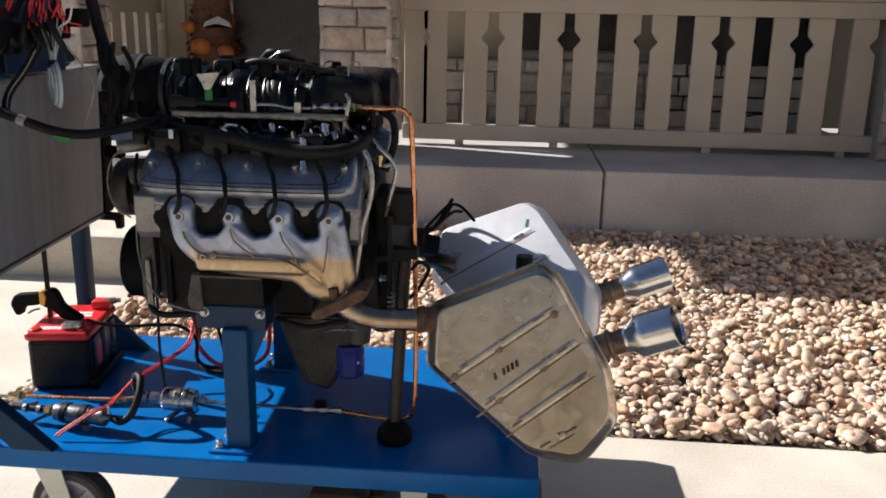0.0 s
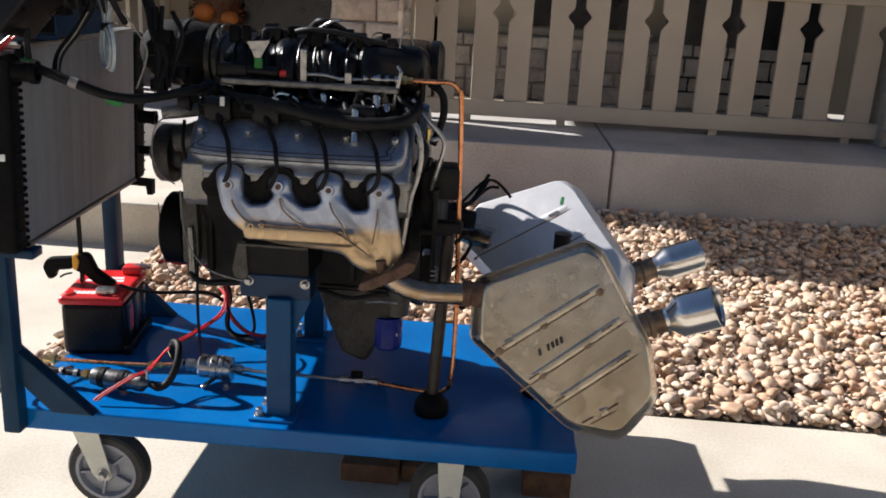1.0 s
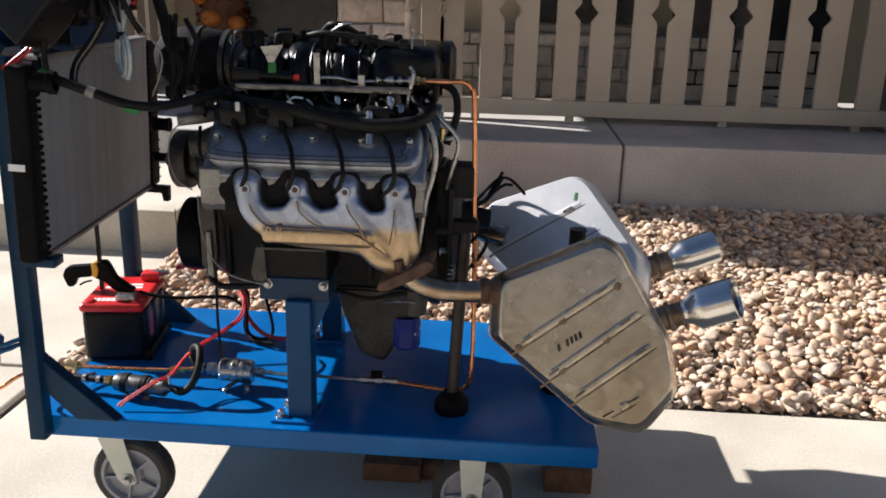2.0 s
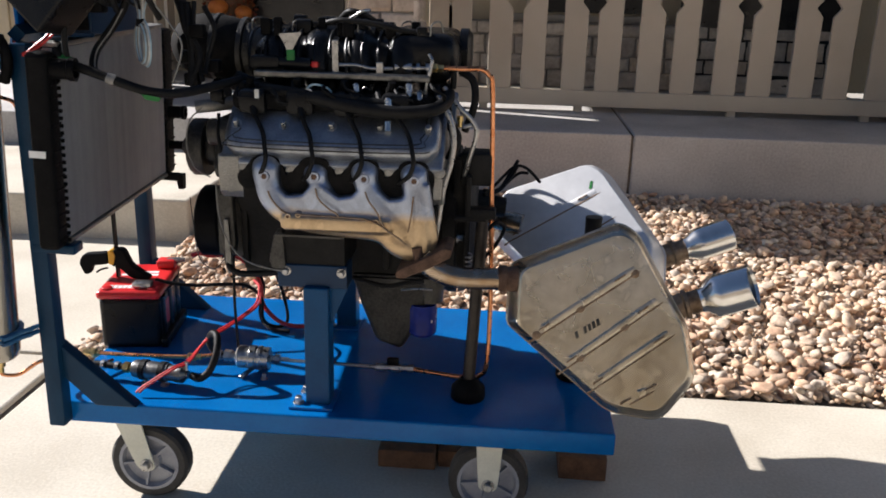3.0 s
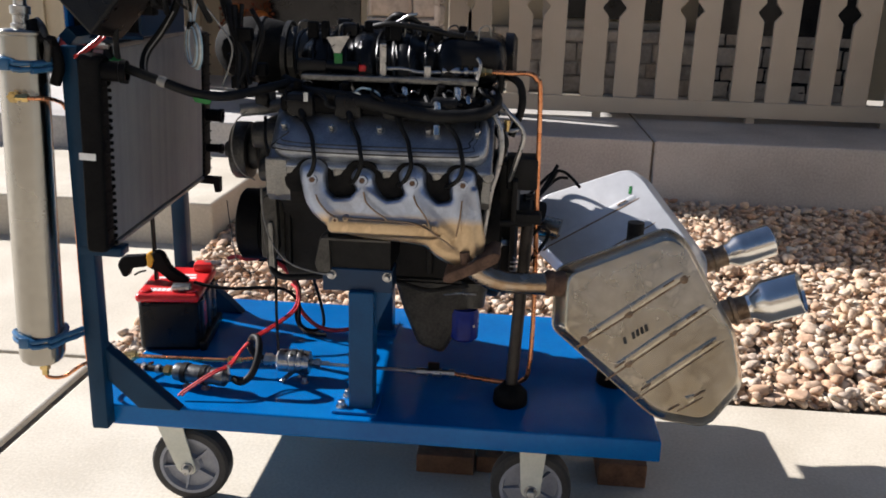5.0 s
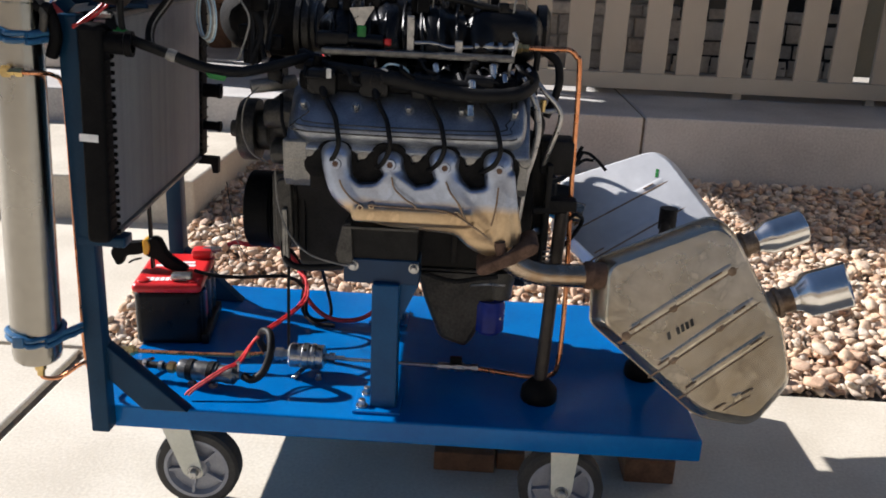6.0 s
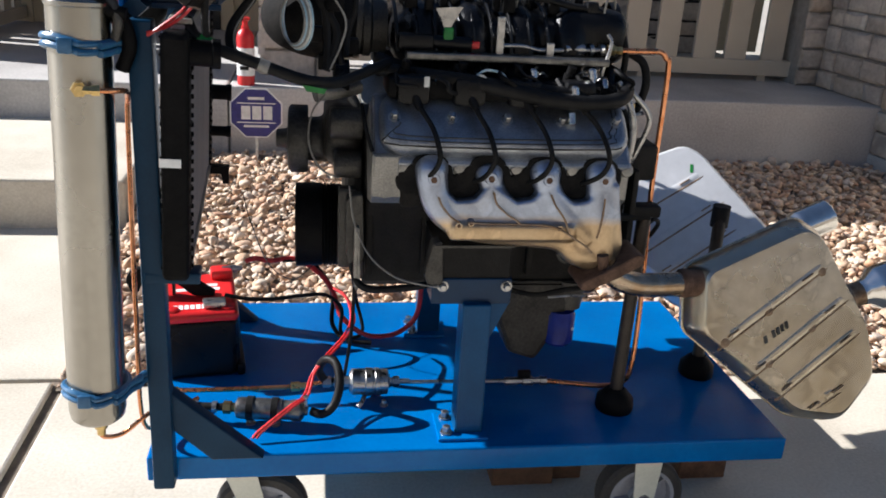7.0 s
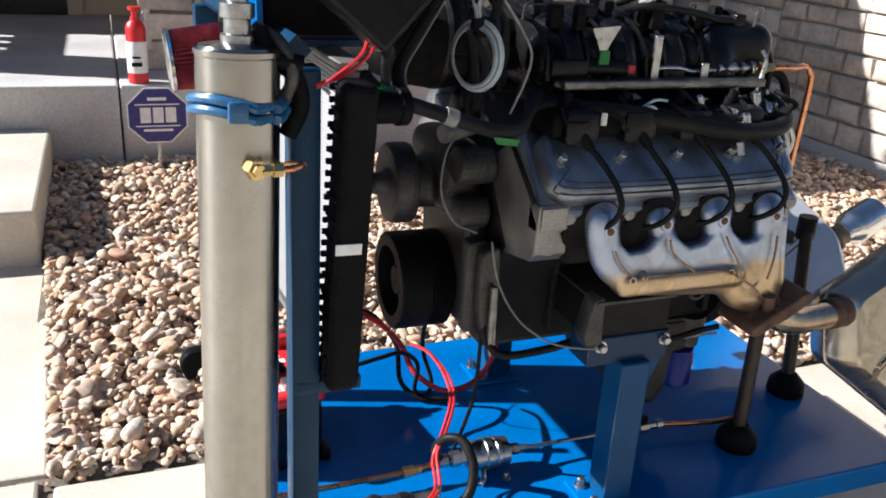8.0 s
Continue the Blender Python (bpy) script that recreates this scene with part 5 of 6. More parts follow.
part("oil_pan", pan, PAN, engine, "grey cast oil pan")
filt = part("oil_filter", lathe((-0.38, 2.24, 0.42), (0, 0, 1), [(0, 0), (0, 0.03), (0.008, 0.037), (0.075, 0.037), (0.08, 0.034), (0.085, 0.034), (0.085, 0)], 30), FILTERB, engine, "dark blue oil filter")
part("filter_mount", lathe((-0.362, 2.25, 0.51), (0, 0, 1), [(0, 0.032), (0.025, 0.034), (0.05, 0.04), (0.07, 0.04), (0.07, 0)], 24), GRIME, engine)
part("filter_print", box(-0.378, -0.352, 2.212, 2.2138, 0.462, 0.468), WIREW, filt, "pale print")
part("dipstick", tube([(-0.43, 2.18, 0.56), (-0.39, 2.165, 0.57), (-0.35, 2.165, 0.57)], 0.003, 8), STEEL, engine)
part("low_hose", tube([(-0.55, 2.17, 0.59), (-0.47, 2.16, 0.575), (-0.41, 2.15, 0.59), (-0.37, 2.14, 0.6)], 0.006, 8), RUBBER, engine)
for s in (-1, 1):
    back = s > 0      # the far mount stands further in
    ex = -0.025 if back else 0.0

    def Y2(d):
        return YC + s * d - (0.08 if back else 0.0)

    def ybox(x0, x1, d0, d1, z0, z1, b=0.003):
        return box(x0 + ex, x1 + ex, min(Y2(d0), Y2(d1)), max(Y2(d0), Y2(d1)), z0, z1, b, 2)
    part("mount_pad", ybox(-0.71, -0.55, 0.14, 0.3, 0.645, 0.72), RUBBER, engine, "black rubber engine mount")
    part("heat_plate", ybox(-0.712, -0.548, 0.12, 0.315, 0.722, 0.728, 0.001), GRIME, engine, "bare steel plate")
    # bracket and post take blues darkened for the shade below the engine
    stand = part("mount_plate", ybox(-0.712, -0.545, 0.235, 0.305, 0.595, 0.652), SHADEB, engine, "mount bracket in shade-darkened blue")
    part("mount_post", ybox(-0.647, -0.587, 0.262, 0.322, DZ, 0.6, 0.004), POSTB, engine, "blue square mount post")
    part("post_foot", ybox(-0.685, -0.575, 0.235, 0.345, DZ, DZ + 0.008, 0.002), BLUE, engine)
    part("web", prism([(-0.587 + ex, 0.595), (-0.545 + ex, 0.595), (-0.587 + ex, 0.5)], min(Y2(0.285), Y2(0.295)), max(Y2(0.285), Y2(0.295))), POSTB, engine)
    for x in (-0.69, -0.557):
        part("mount_bolt", bolt((x + ex, Y2(0.305), 0.636), (0, s, 0), 0.0078, 0.01), STEEL, engine)
    part("foot_bolt", bolt((-0.665 + ex, Y2(0.32), DZ + 0.008), (0, 0, 1), 0.009, 0.012), STEEL, engine)
    part("foot_bolt", bolt((-0.66 + ex, Y2(0.26), DZ + 0.008), (0, 0, 1), 0.009, 0.012), STEEL, engine)

# flywheel housing and rear clutter
bell = bmesh.new()
lathe((-0.33, YC, CZ), (1, 0, 0), [(0, 0), (0, 0.19), (0.012, 0.195), (0.03, 0.195), (0.035, 0.17), (0.06, 0.165), (0.075, 0.12), (0.075, 0)], 48, bell)
box(-0.31, -0.27, 2.2, 2.26, 0.75, 0.9, 0.01, 2, bell)
box(-0.29, -0.215, 2.19, 2.27, 0.83, 0.91, 0.008, 2, bell)
part("flywheel_housing", bell, IRON, engine, "black flywheel and bell plate")
for k in range(10):
    a = 2 * math.pi * k / 10
    part("housing_bolt", bolt((-0.295, YC + 0.182 * math.cos(a), CZ + 0.182 * math.sin(a)), (1, 0, 0), 0.008, 0.012), STEEL, engine)
part("dipstick_tube", tube([(-0.345, 2.14, 1.05), (-0.315, 2.13, 1.0), (-0.305, 2.125, 0.95), (-0.31, 2.12, 0.9), (-0.325, 2.11, 0.84), (-0.335, 2.1, 0.76), (-0.345, 2.09, 0.7)], 0.0072, 12), STEEL, engine, "bright sleeved dipstick tube")
part("heater_pipe", tube([(-0.335, 2.18, 1.065), (-0.295, 2.17, 1.02), (-0.265, 2.17, 0.99), (-0.255, 2.17, 0.96), (-0.27, 2.18, 0.9), (-0.285, 2.2, 0.84)], 0.0058, 12), STEEL, engine, "bright heater pipe")
part("heater_pipe", tube([(-0.315, 2.19, 0.99), (-0.29, 2.185, 0.975), (-0.265, 2.185, 0.98)], 0.005, 8), STEEL, engine)
part("rear_hose", tube([(-0.3, 2.22, 1.1), (-0.27, 2.21, 1.08), (-0.262, 2.2, 1.04), (-0.27, 2.2, 1.0), (-0.285, 2.2, 0.96)], 0.009, 10), RUBBER, engine)
part("rear_hose", tube([(-0.32, 2.17, 0.985), (-0.3, 2.16, 0.95), (-0.315, 2.15, 0.9)], 0.012, 10), RUBBER, engine)
part("brass_sensor", lathe((-0.295, 2.18, 1.0), (0, 0, -1), [(0, 0.008), (0.012, 0.008), (0.012, 0.006), (0.026, 0.006), (0.026, 0)], 8), BRASS, engine)
part("starter_wire", tube([(-0.22, 2.2, 0.72), (-0.2, 2.2, 0.74), (-0.18, 2.22, 0.72), (-0.2, 2.24, 0.67), (-0.23, 2.25, 0.63)], 0.005, 8), RUBBER, engine)
part("rear_plate", box(-0.275, -0.262, 2.16, 2.2, 0.6, 0.86, 0.003), IRON, engine)
part("cross_bolt", rod((-0.3, 2.165, 0.755), (-0.225, 2.17, 0.757), 0.009, None, 10), IRON, engine)
part("spring", tube([(-0.262 + 0.008 * math.cos(k * 1.2), 2.15 + 0.008 * math.sin(k * 1.2), 0.6 + k * 0.0022) for k in range(34)], 0.002, 5, 2), STEEL, engine)

for x, y, top, lx, ly in ((-0.252, 2.168, 0.775, 0.02, 0.03), (0.02, 2.325, 0.712, 0.035, 0.08)):
    st = thing("support_leg", "black steel support leg with a round foot", "stand", (x, y, DZ), "support legs")
    part("pole", rod((x, y, DZ + 0.04), (x + lx, y + ly, top), 0.0155, None, 18), LEG, st)
    part("foot", lathe((x, y, DZ), (0, 0, 1), [(0, 0), (0, 0.042), (0.006, 0.044), (0.03, 0.042), (0.05, 0.024), (0.055, 0.018)], 28), MATT, st)
    hx, y = x + lx, y + ly
    part("head", rod((hx, y, top - 0.05), (hx, y, top + 0.004), 0.022, None, 18) if x > 0 else box(hx - 0.034, hx + 0.03, y - 0.02, y + 0.022, top - 0.02, top + 0.006, 0.005), IRON, st)

engine.location.y += 0.018

# ---- exhaust: front and rear mufflers ----
OUT = [(-0.163, 0.697), (0.085, 0.806), (0.128, 0.782), (0.252, 0.572), (0.276, 0.452), (0.2, 0.352), (0.08, 0.366), (-0.163, 0.558)]
REAR = [(-0.163, 0.697), (0.085, 0.806), (0.132, 0.782), (0.315, 0.565), (0.325, 0.44), (0.22, 0.352), (0.08, 0.366), (-0.163, 0.558)]
OUTR = [0.024, 0.026, 0.026, 0.022, 0.03, 0.03, 0.03, 0.016]


def muffler(frame_m, label, tips, slash, steel, outline):
    """A flat pressed-steel muffler, its broad face on the plane y = 0 of frame_m and its body behind it."""
    def put(bm):
        bmesh.ops.transform(bm, matrix=frame_m, verts=bm.verts)
        return bm
    th = thing("muffler", label, "muffler", tuple(frame_m @ Vector((0.1, 0.06, 0.34))), "mufflers")
    pts = round_poly(outline, OUTR, 6)
    c = Vector((0.055, 0.588))
    body = bmesh.new()
    rings = []
    for shrink, y in ((0.105, 0.0), (0.093, 0.0015), (0.08, 0.006), (0.03, 0.03), (0.014, 0.042), (0.003, 0.055), (0.0, 0.062), (0.0, 0.068), (0.003, 0.075), (0.014, 0.088), (0.03, 0.1), (0.08, 0.124), (0.093, 0.1285), (0.105, 0.13)):
        rings.append([body.verts.new((p.x + (c.x - p.x) * shrink * 1.2, y, p.y + (c.y - p.y) * shrink * 1.2)) for p in pts])
    n = len(pts)
    for a, b in zip(rings, rings[1:]):
        for i in range(n):
            body.faces.new((a[i], a[(i + 1) % n], b[(i + 1) % n], b[i]))
    body.faces.new(rings[0])
    body.faces.new(rings[-1])
    bmesh.ops.recalc_face_normals(body, faces=body.faces)
    part("shell", put(body), steel, th, "tarnished pressed steel shell", smooth=30)
    seam = bmesh.new()
    lo = [p + (p - c).normalized() * 0.0035 for p in pts]
    prism(lo, 0.0625, 0.0675, None, 0.002, 1, seam)
    part("seam", put(seam), steel, th, "folded edge seam")
    for (xa, za), (xb, zb) in (((-0.112, 0.536), (0.128, 0.71)), ((-0.045, 0.466), (0.18, 0.642)), ((0.02, 0.424), (0.212, 0.572)), ((0.1, 0.396), (0.18, 0.447))):
        for off, r, mt, nm in ((0.0, 0.03, steel, "rib"), (-0.0115, 0.0024, TARN, "weld_line")):
            d = (Vector((xb, zb)) - Vector((xa, za))).normalized()
            q = Vector((-d.y, d.x)) * off
            dp = 0.0284 if off == 0.0 else 0.0014
            pt = [(xa + q.x, dp + 0.007, za + q.y), (xa + q.x + d.x * 0.02, dp, za + q.y + d.y * 0.02), (xb + q.x - d.x * 0.02, dp, zb + q.y - d.y * 0.02), (xb + q.x, dp + 0.007, zb + q.y)]
            if nm == "rib":      # pressed ridges die out into the shell
                pt = [(xa + d.x * 0.012, 0.012, za + d.y * 0.012, 0.006), (xa + d.x * 0.035, dp - 0.002, za + d.y * 0.035, 0.028), (xa + d.x * 0.055, dp, za + d.y * 0.055, r), (xb - d.x * 0.03, dp, zb - d.y * 0.03, r), (xb - d.x * 0.012, dp - 0.004, zb - d.y * 0.012, 0.024), (xb, 0.014, zb, 0.008)]
            part(nm, put(tube(pt, r, 16, 4)), mt, th)
        for f in (0.14, 0.82):
            c2 = Vector((xa, za)) + (Vector((xb, zb)) - Vector((xa, za))) * f
            part("rust_mark", put(tube([(c2.x - d.x * 0.014, -0.003, c2.y - d.y * 0.014), (c2.x, -0.0038, c2.y), (c2.x + d.x * 0.014, -0.003, c2.y + d.y * 0.014)], 0.0019, 8, 3)), TARN, th)
    if slash:
        for x, z in ((-0.095, 0.54), (0.0, 0.606), (0.118, 0.69), (0.005, 0.495), (0.1, 0.57)):
            part("burn_mark", put(lathe((x, 0.0005, z), (0, -1, 0), [(0, 0), (0.0012, 0.001), (0.0012, 0.009), (0, 0.011)], 12)), TARN, th)
    # outlet neck and polished tip
    tr, a0, a1 = tips
    d = (Vector(a1) - Vector(a0)).normalized()
    ln = (Vector(a1) - Vector(a0)).length
    part("outlet", put(lathe(Vector(a0) - d * 0.04, d, [(0, 0.03), (0.03, 0.03), (0.034, 0.036), (0.042, 0.036), (0.044, 0.028), (0.08, 0.028)], 28)), TARN, th, "straw-tinted outlet pipe")
    tip = lathe(Vector(a0) + d * 0.03, d, [(0, 0.029), (0.012, 0.031), (0.032, tr * 0.97), (0.045, tr), (ln - 0.03, tr), (ln - 0.028, tr - 0.001), (ln - 0.028, tr - 0.0035), (0.05, tr - 0.004), (0.03, 0.02), (0.03, 0)], 48)
    for v in tip.verts:      # the open end is cut aslant
        along = (v.co - Vector(a0)).dot(d)
        if along > ln - 0.01:
            v.co += d * slash * (v.co.y - a0[1])
    put(tip)
    # the polished bore gets a dull dark metal in place of its inner shade
    bore = lathe(Vector(a0) + d * 0.03, d, [(0.056, 0), (0.056, tr - 0.0055), (ln - 0.036, tr - 0.0055)], 48)
    for v in bore.verts:
        if (v.co - Vector(a0)).dot(d) > ln - 0.02:
            v.co += d * slash * (v.co.y - a0[1])
    part("bore", put(bore), DULL, th, "inside of the tip, darkened for its shade")
    part("tip", tip, CHROME, th, "polished round exhaust tip")
    return th


LEAN = Matrix.Translation((0, 1.848, 0.022)) @ Matrix.Rotation(math.atan(-0.3), 4, "X")
fm = muffler(LEAN, "straw-tinted steel muffler hanging beside the deck", (0.051, LEAN.inverted() @ Vector((0.262, 2.14, 0.583)), LEAN.inverted() @ Vector((0.412, 2.135, 0.641))), 0.3, MUFF, OUT)
for k in range(6):
    if k != 1:
        sx, sz = -0.006 + k * 0.0092, 0.537 + k * 0.0062
        part("stamp", prism([(sx, sz), (sx + 0.0062, sz + 0.0034), (sx + 0.002, sz + 0.018), (sx - 0.0042, sz + 0.0146)], -0.0022, -0.0008, LEAN), GRIME, fm)
part("inlet", lathe((-0.225, 2.07, 0.648), (1, 0.04, -0.02), [(0.035, 0.026), (0.04, 0.03), (0.046, 0.031), (0.055, 0.031), (0.057, 0.028), (0.1, 0.034)], 28), RUST, fm, "rust-brown inlet collar")
part("front_pipe", tube([(-0.365, 2.05, 0.7), (-0.35, 2.05, 0.682), (-0.325, 2.05, 0.664), (-0.285, 2.055, 0.651), (-0.245, 2.062, 0.647), (-0.16, 2.072, 0.646)], 0.0255, 24), PIPE, fm, "heat-tinted bent exhaust pipe")
TURN = Matrix(((0.9358, 0.2821, 0.2113, 0), (-0.3525, 0.749, 0.5611, 0), (0, -0.5996, 0.8003, 0), (0, 0, 0, 1))) @ Matrix.Rotation(radians(-4), 4, "Y")
RT = Matrix.Translation(Vector((0.058, 2.68, 0.826)) - TURN @ Vector((0.085, 0, 0.806)) * 1.05) @ TURN @ Matrix.Scale(1.05, 4)
rm = muffler(RT, "bright steel muffler leaning behind its twin", (0.045, RT.inverted() @ Vector((0.3, 2.545, 0.585)), RT.inverted() @ Vector((0.45, 2.568, 0.64))), 0.0, GALV, REAR)
part("green_mark", box(-0.004, 0.004, -0.0035, -0.001, -0.012, 0.012, 0, 1, None, Matrix.Translation((0.062, 2.6226, 0.752)) @ TURN), GREEN, rm, "green paint tick")
part("inlet", tube([(-0.3, 2.66, 0.66), (-0.25, 2.66, 0.65), (-0.2, 2.62, 0.64), (-0.13, 2.6, 0.63)], 0.032, 20), PIPE, rm)
for dy, dz in ((0, 0), (0.015, 0.012)):
    part("cut_wire", tube([(-0.24, 2.5, 0.74 + dz), (-0.2, 2.54 + dy, 0.745), (-0.17, 2.57 + dy, 0.775 + dz), (-0.15, 2.58 + dy, 0.81 + dz)], 0.005, 8), RUBBER, engine)
part("cut_wire", tube([(-0.26, 2.57, 0.7), (-0.215, 2.59, 0.745), (-0.165, 2.59, 0.8), (-0.135, 2.59, 0.805), (-0.11, 2.58, 0.79), (-0.085, 2.57, 0.765)], 0.0045, 8), RUBBER, engine)
part("cut_wire", tube([(-0.27, 2.55, 0.69), (-0.2, 2.57, 0.74), (-0.15, 2.58, 0.785), (-0.12, 2.575, 0.79)], 0.0045, 8), RUBBER, engine)
part("starter", lathe((-0.3, 2.52, 0.715), (1, 0.15, -0.15), [(0, 0), (0, 0.04), (0.07, 0.04), (0.08, 0.03), (0.12, 0.028), (0.12, 0)], 20), IRON, engine, "dark starter motor")

# ---- control box, loom and intake filter above the radiator ----
panel = thing("instrument_panel", "blue sheet steel panel behind the tank post", "panel", (-1.1, 2.25, 1.2))
# one blue box: shaded front coloured navy, sunlit left face bright blue
part("housing", box(-1.274, -1.12, 2.1, 2.36, 1.165, 1.46, 0.004), SHADEB, panel, "sheet steel box in blue darkened for shade")
part("sunlit_face", box(-1.285, -1.276, 2.075, 2.36, 1.16, 1.46, 0.002), BLUE, panel, "sunlit left face of the box in brighter blue")
part("flange", box(-1.274, -1.115, 2.09, 2.1, 1.16, 1.17, 0.001), SHADEB, panel)
part("backing", box(-1.272, -1.125, 2.0915, 2.099, 1.175, 1.44, 0.002), MATT, panel, "black gauge backing")
ecu = thing("control_box", "black plastic engine control box", "control unit", (-1.19, 2.0, 1.17))
EM = Matrix.Translation((-1.14, 1.99, 1.265)) @ Matrix.Rotation(radians(42), 4, "Y") @ Matrix.Rotation(radians(-12), 4, "Z")
part("case", box(-0.06, 0.06, -0.05, 0.06, -0.075, 0.08, 0.006, 2, None, EM), BLACK, ecu)
part("strap_end", tube([(-1.3, 1.99, 1.2), (-1.275, 1.965, 1.185), (-1.262, 1.955, 1.15), (-1.27, 1.96, 1.12)], 0.008, 10), GRIME, ecu, "grey hose end")
part("clip_bar", tube([(-1.285, 2.0, 1.155), (-1.26, 1.975, 1.15), (-1.25, 1.97, 1.11), (-1.265, 1.975, 1.07)], 0.012, 10), MATT, ecu)
part("clip_bar", tube([(-1.3, 1.97, 1.2), (-1.285, 1.96, 1.17), (-1.25, 1.96, 1.16)], 0.011, 10), MATT, ecu)
afilter = thing("air_filter", "red pleated cone air filter with chrome rim", "air filter", (-1.35, 2.26, 1.1))
pleats = bmesh.new()
FA, FB = Vector((-1.305, 2.26, 1.122)), Vector((-1.382, 2.26, 1.114))
loops = []
for c, r in ((FA, 0.048), (FB, 0.044)):
    loops.append([pleats.verts.new(c + Vector((0, math.cos(math.pi * k / 44), math.sin(math.pi * k / 44))) * (r if k % 2 else r - 0.007)) for k in range(88)])
for k in range(88):
    pleats.faces.new((loops[0][k], loops[0][(k + 1) % 88], loops[1][(k + 1) % 88], loops[1][k]))
part("pleats", pleats, GAUZE, afilter, smooth=0)
part("cap", lathe((-1.38, 2.26, 1.1142), (-1, 0, -0.1), [(0, 0.046), (0.005, 0.047), (0.008, 0.04), (0.007, 0.026), (0.007, 0)], 36), CHROME, afilter)
part("collar", lathe((-1.285, 2.26, 1.124), (-1, 0, -0.1), [(0, 0.03), (0.008, 0.034), (0.016, 0.05), (0.024, 0.05)], 36), RUBBER, afilter)
part("neck", tube([(-1.3, 2.26, 1.122), (-1.275, 2.26, 1.126), (-1.262, 2.26, 1.14), (-1.26, 2.26, 1.17)], 0.028, 20), RUBBER, afilter)

loom = thing("wiring_harness", "black taped wiring harness crossing the radiator", "wiring", (-1.05, 2.1, 1.1))
part("trunk", tube([(-1.165, 2.02, 1.15), (-1.15, 2.0, 1.125), (-1.12, 2.0, 1.108), (-1.08, 2.0, 1.094), (-1.036, 2.0, 1.08), (-0.99, 2.003, 1.064), (-0.95, 2.01, 1.054), (-0.91, 2.04, 1.05), (-0.87, 2.1, 1.055), (-0.81, 2.18, 1.068)], 0.0105, 10), RUBBER, loom)
part("branch", tube([(-1.02, 2.085, 1.27), (-1.035, 2.08, 1.225), (-1.065, 2.075, 1.18), (-1.095, 2.06, 1.135), (-1.093, 2.035, 1.1), (-1.07, 2.01, 1.088)], 0.009, 10), RUBBER, loom)
part("branch", tube([(-1.125, 2.02, 1.26), (-1.13, 2.0, 1.2), (-1.133, 1.997, 1.15), (-1.13, 1.998, 1.115)], 0.0065, 10), RUBBER, loom)
part("branch", tube([(-1.02, 2.3, 1.4), (-1.005, 2.3, 1.3), (-0.985, 2.3, 1.22), (-0.97, 2.31, 1.17)], 0.0145, 12), RUBBER, loom)
for p, d in (((-1.143, 1.999, 1.119), (1, 0, -0.35)),):
    part("tape", lathe(p, d, [(0, 0.0112), (0, 0.0128), (0.024, 0.0128), (0.024, 0.0112)], 12), GREEN, loom, "green tape")
part("tape_end", prism([(-0.972, 1.051), (-0.93, 1.045), (-0.935, 1.036), (-0.965, 1.04)], 1.995, 1.998), GREEN, loom, "loose green tape end")
part("tape_end", prism([(-1.145, 1.125), (-1.12, 1.115), (-1.115, 1.098), (-1.135, 1.1)], 1.985, 1.988), GREEN, loom, "loose green tape end")
part("tie", lathe((-1.046, 2.0, 1.083), (1, 0, -0.35), [(0, 0.0108), (0, 0.0125), (0.018, 0.0125), (0.018, 0.0108)], 12), WIREG, loom, "grey cable tie")
ring_u = Vector((-0.65, 0.76, 0))
for k, mt in enumerate((WIREG, WIREB, WIREG, WIREW, WIREB)):
    r = 0.036 + 0.0022 * k
    c = Vector((-0.985, 2.05, 1.154)) + Vector((0.76, 0.65, 0)) * (0.003 * (k - 2))
    loop = [c + ring_u * (r * math.cos(a) * 0.9) + Vector((0, 0, r * math.sin(a) * 1.12)) for a in np.linspace(0.5 * math.pi, 2.5 * math.pi, 20)]
    part("wire_loop", tube(loop + [c + Vector((-0.003 + 0.0014 * k, 0.008, 0.075)), c + Vector((-0.03 + 0.012 * k, 0.02, 0.14))], 0.0018, 6, 3), mt, loom)
part("loop_tie", lathe((-0.985, 2.05, 1.19), (0, 0, 1), [(0, 0), (0, 0.011), (0.016, 0.009), (0.016, 0)], 10), MATT, loom)
part("thin_wire", tube([(-1.0, 2.06, 1.31), (-0.975, 2.05, 1.26), (-0.95, 2.05, 1.235), (-0.915, 2.05, 1.19), (-0.897, 2.05, 1.155), (-0.905, 2.05, 1.115), (-0.924, 2.05, 1.07)], 0.002, 6), WIREG, loom)
part("thin_wire", tube([(-1.03, 2.066, 1.225), (-1.058, 2.062, 1.18), (-1.088, 2.048, 1.135), (-1.084, 2.024, 1.1), (-1.06, 1.995, 1.092)], 0.0016, 6), WIREG, loom)
part("thin_wire", tube([(-0.955, 2.05, 1.235), (-0.965, 2.05, 1.27), (-0.94, 2.05, 1.29), (-0.93, 2.05, 1.32)], 0.0022, 6), WIREW, loom)
wr = random.Random(9)
for k in range(14):
    x = -1.03 + k * 0.006 + wr.uniform(-0.008, 0.008)
    z = 1.285 + wr.uniform(-0.014, 0.02)
    part("red_wire", tube([(x + 0.01, 2.1, 1.4), (x + wr.uniform(-0.01, 0.01), 2.06, 1.35), (x + wr.uniform(-0.01, 0.01), 2.045, 1.32), (x + wr.uniform(-0.02, 0.01), 2.06, z), (x + wr.uniform(-0.01, 0.02), 2.09, z - 0.012)], 0.0021, 6), REDW if k % 4 else RUBBER, loom, "thin wire")
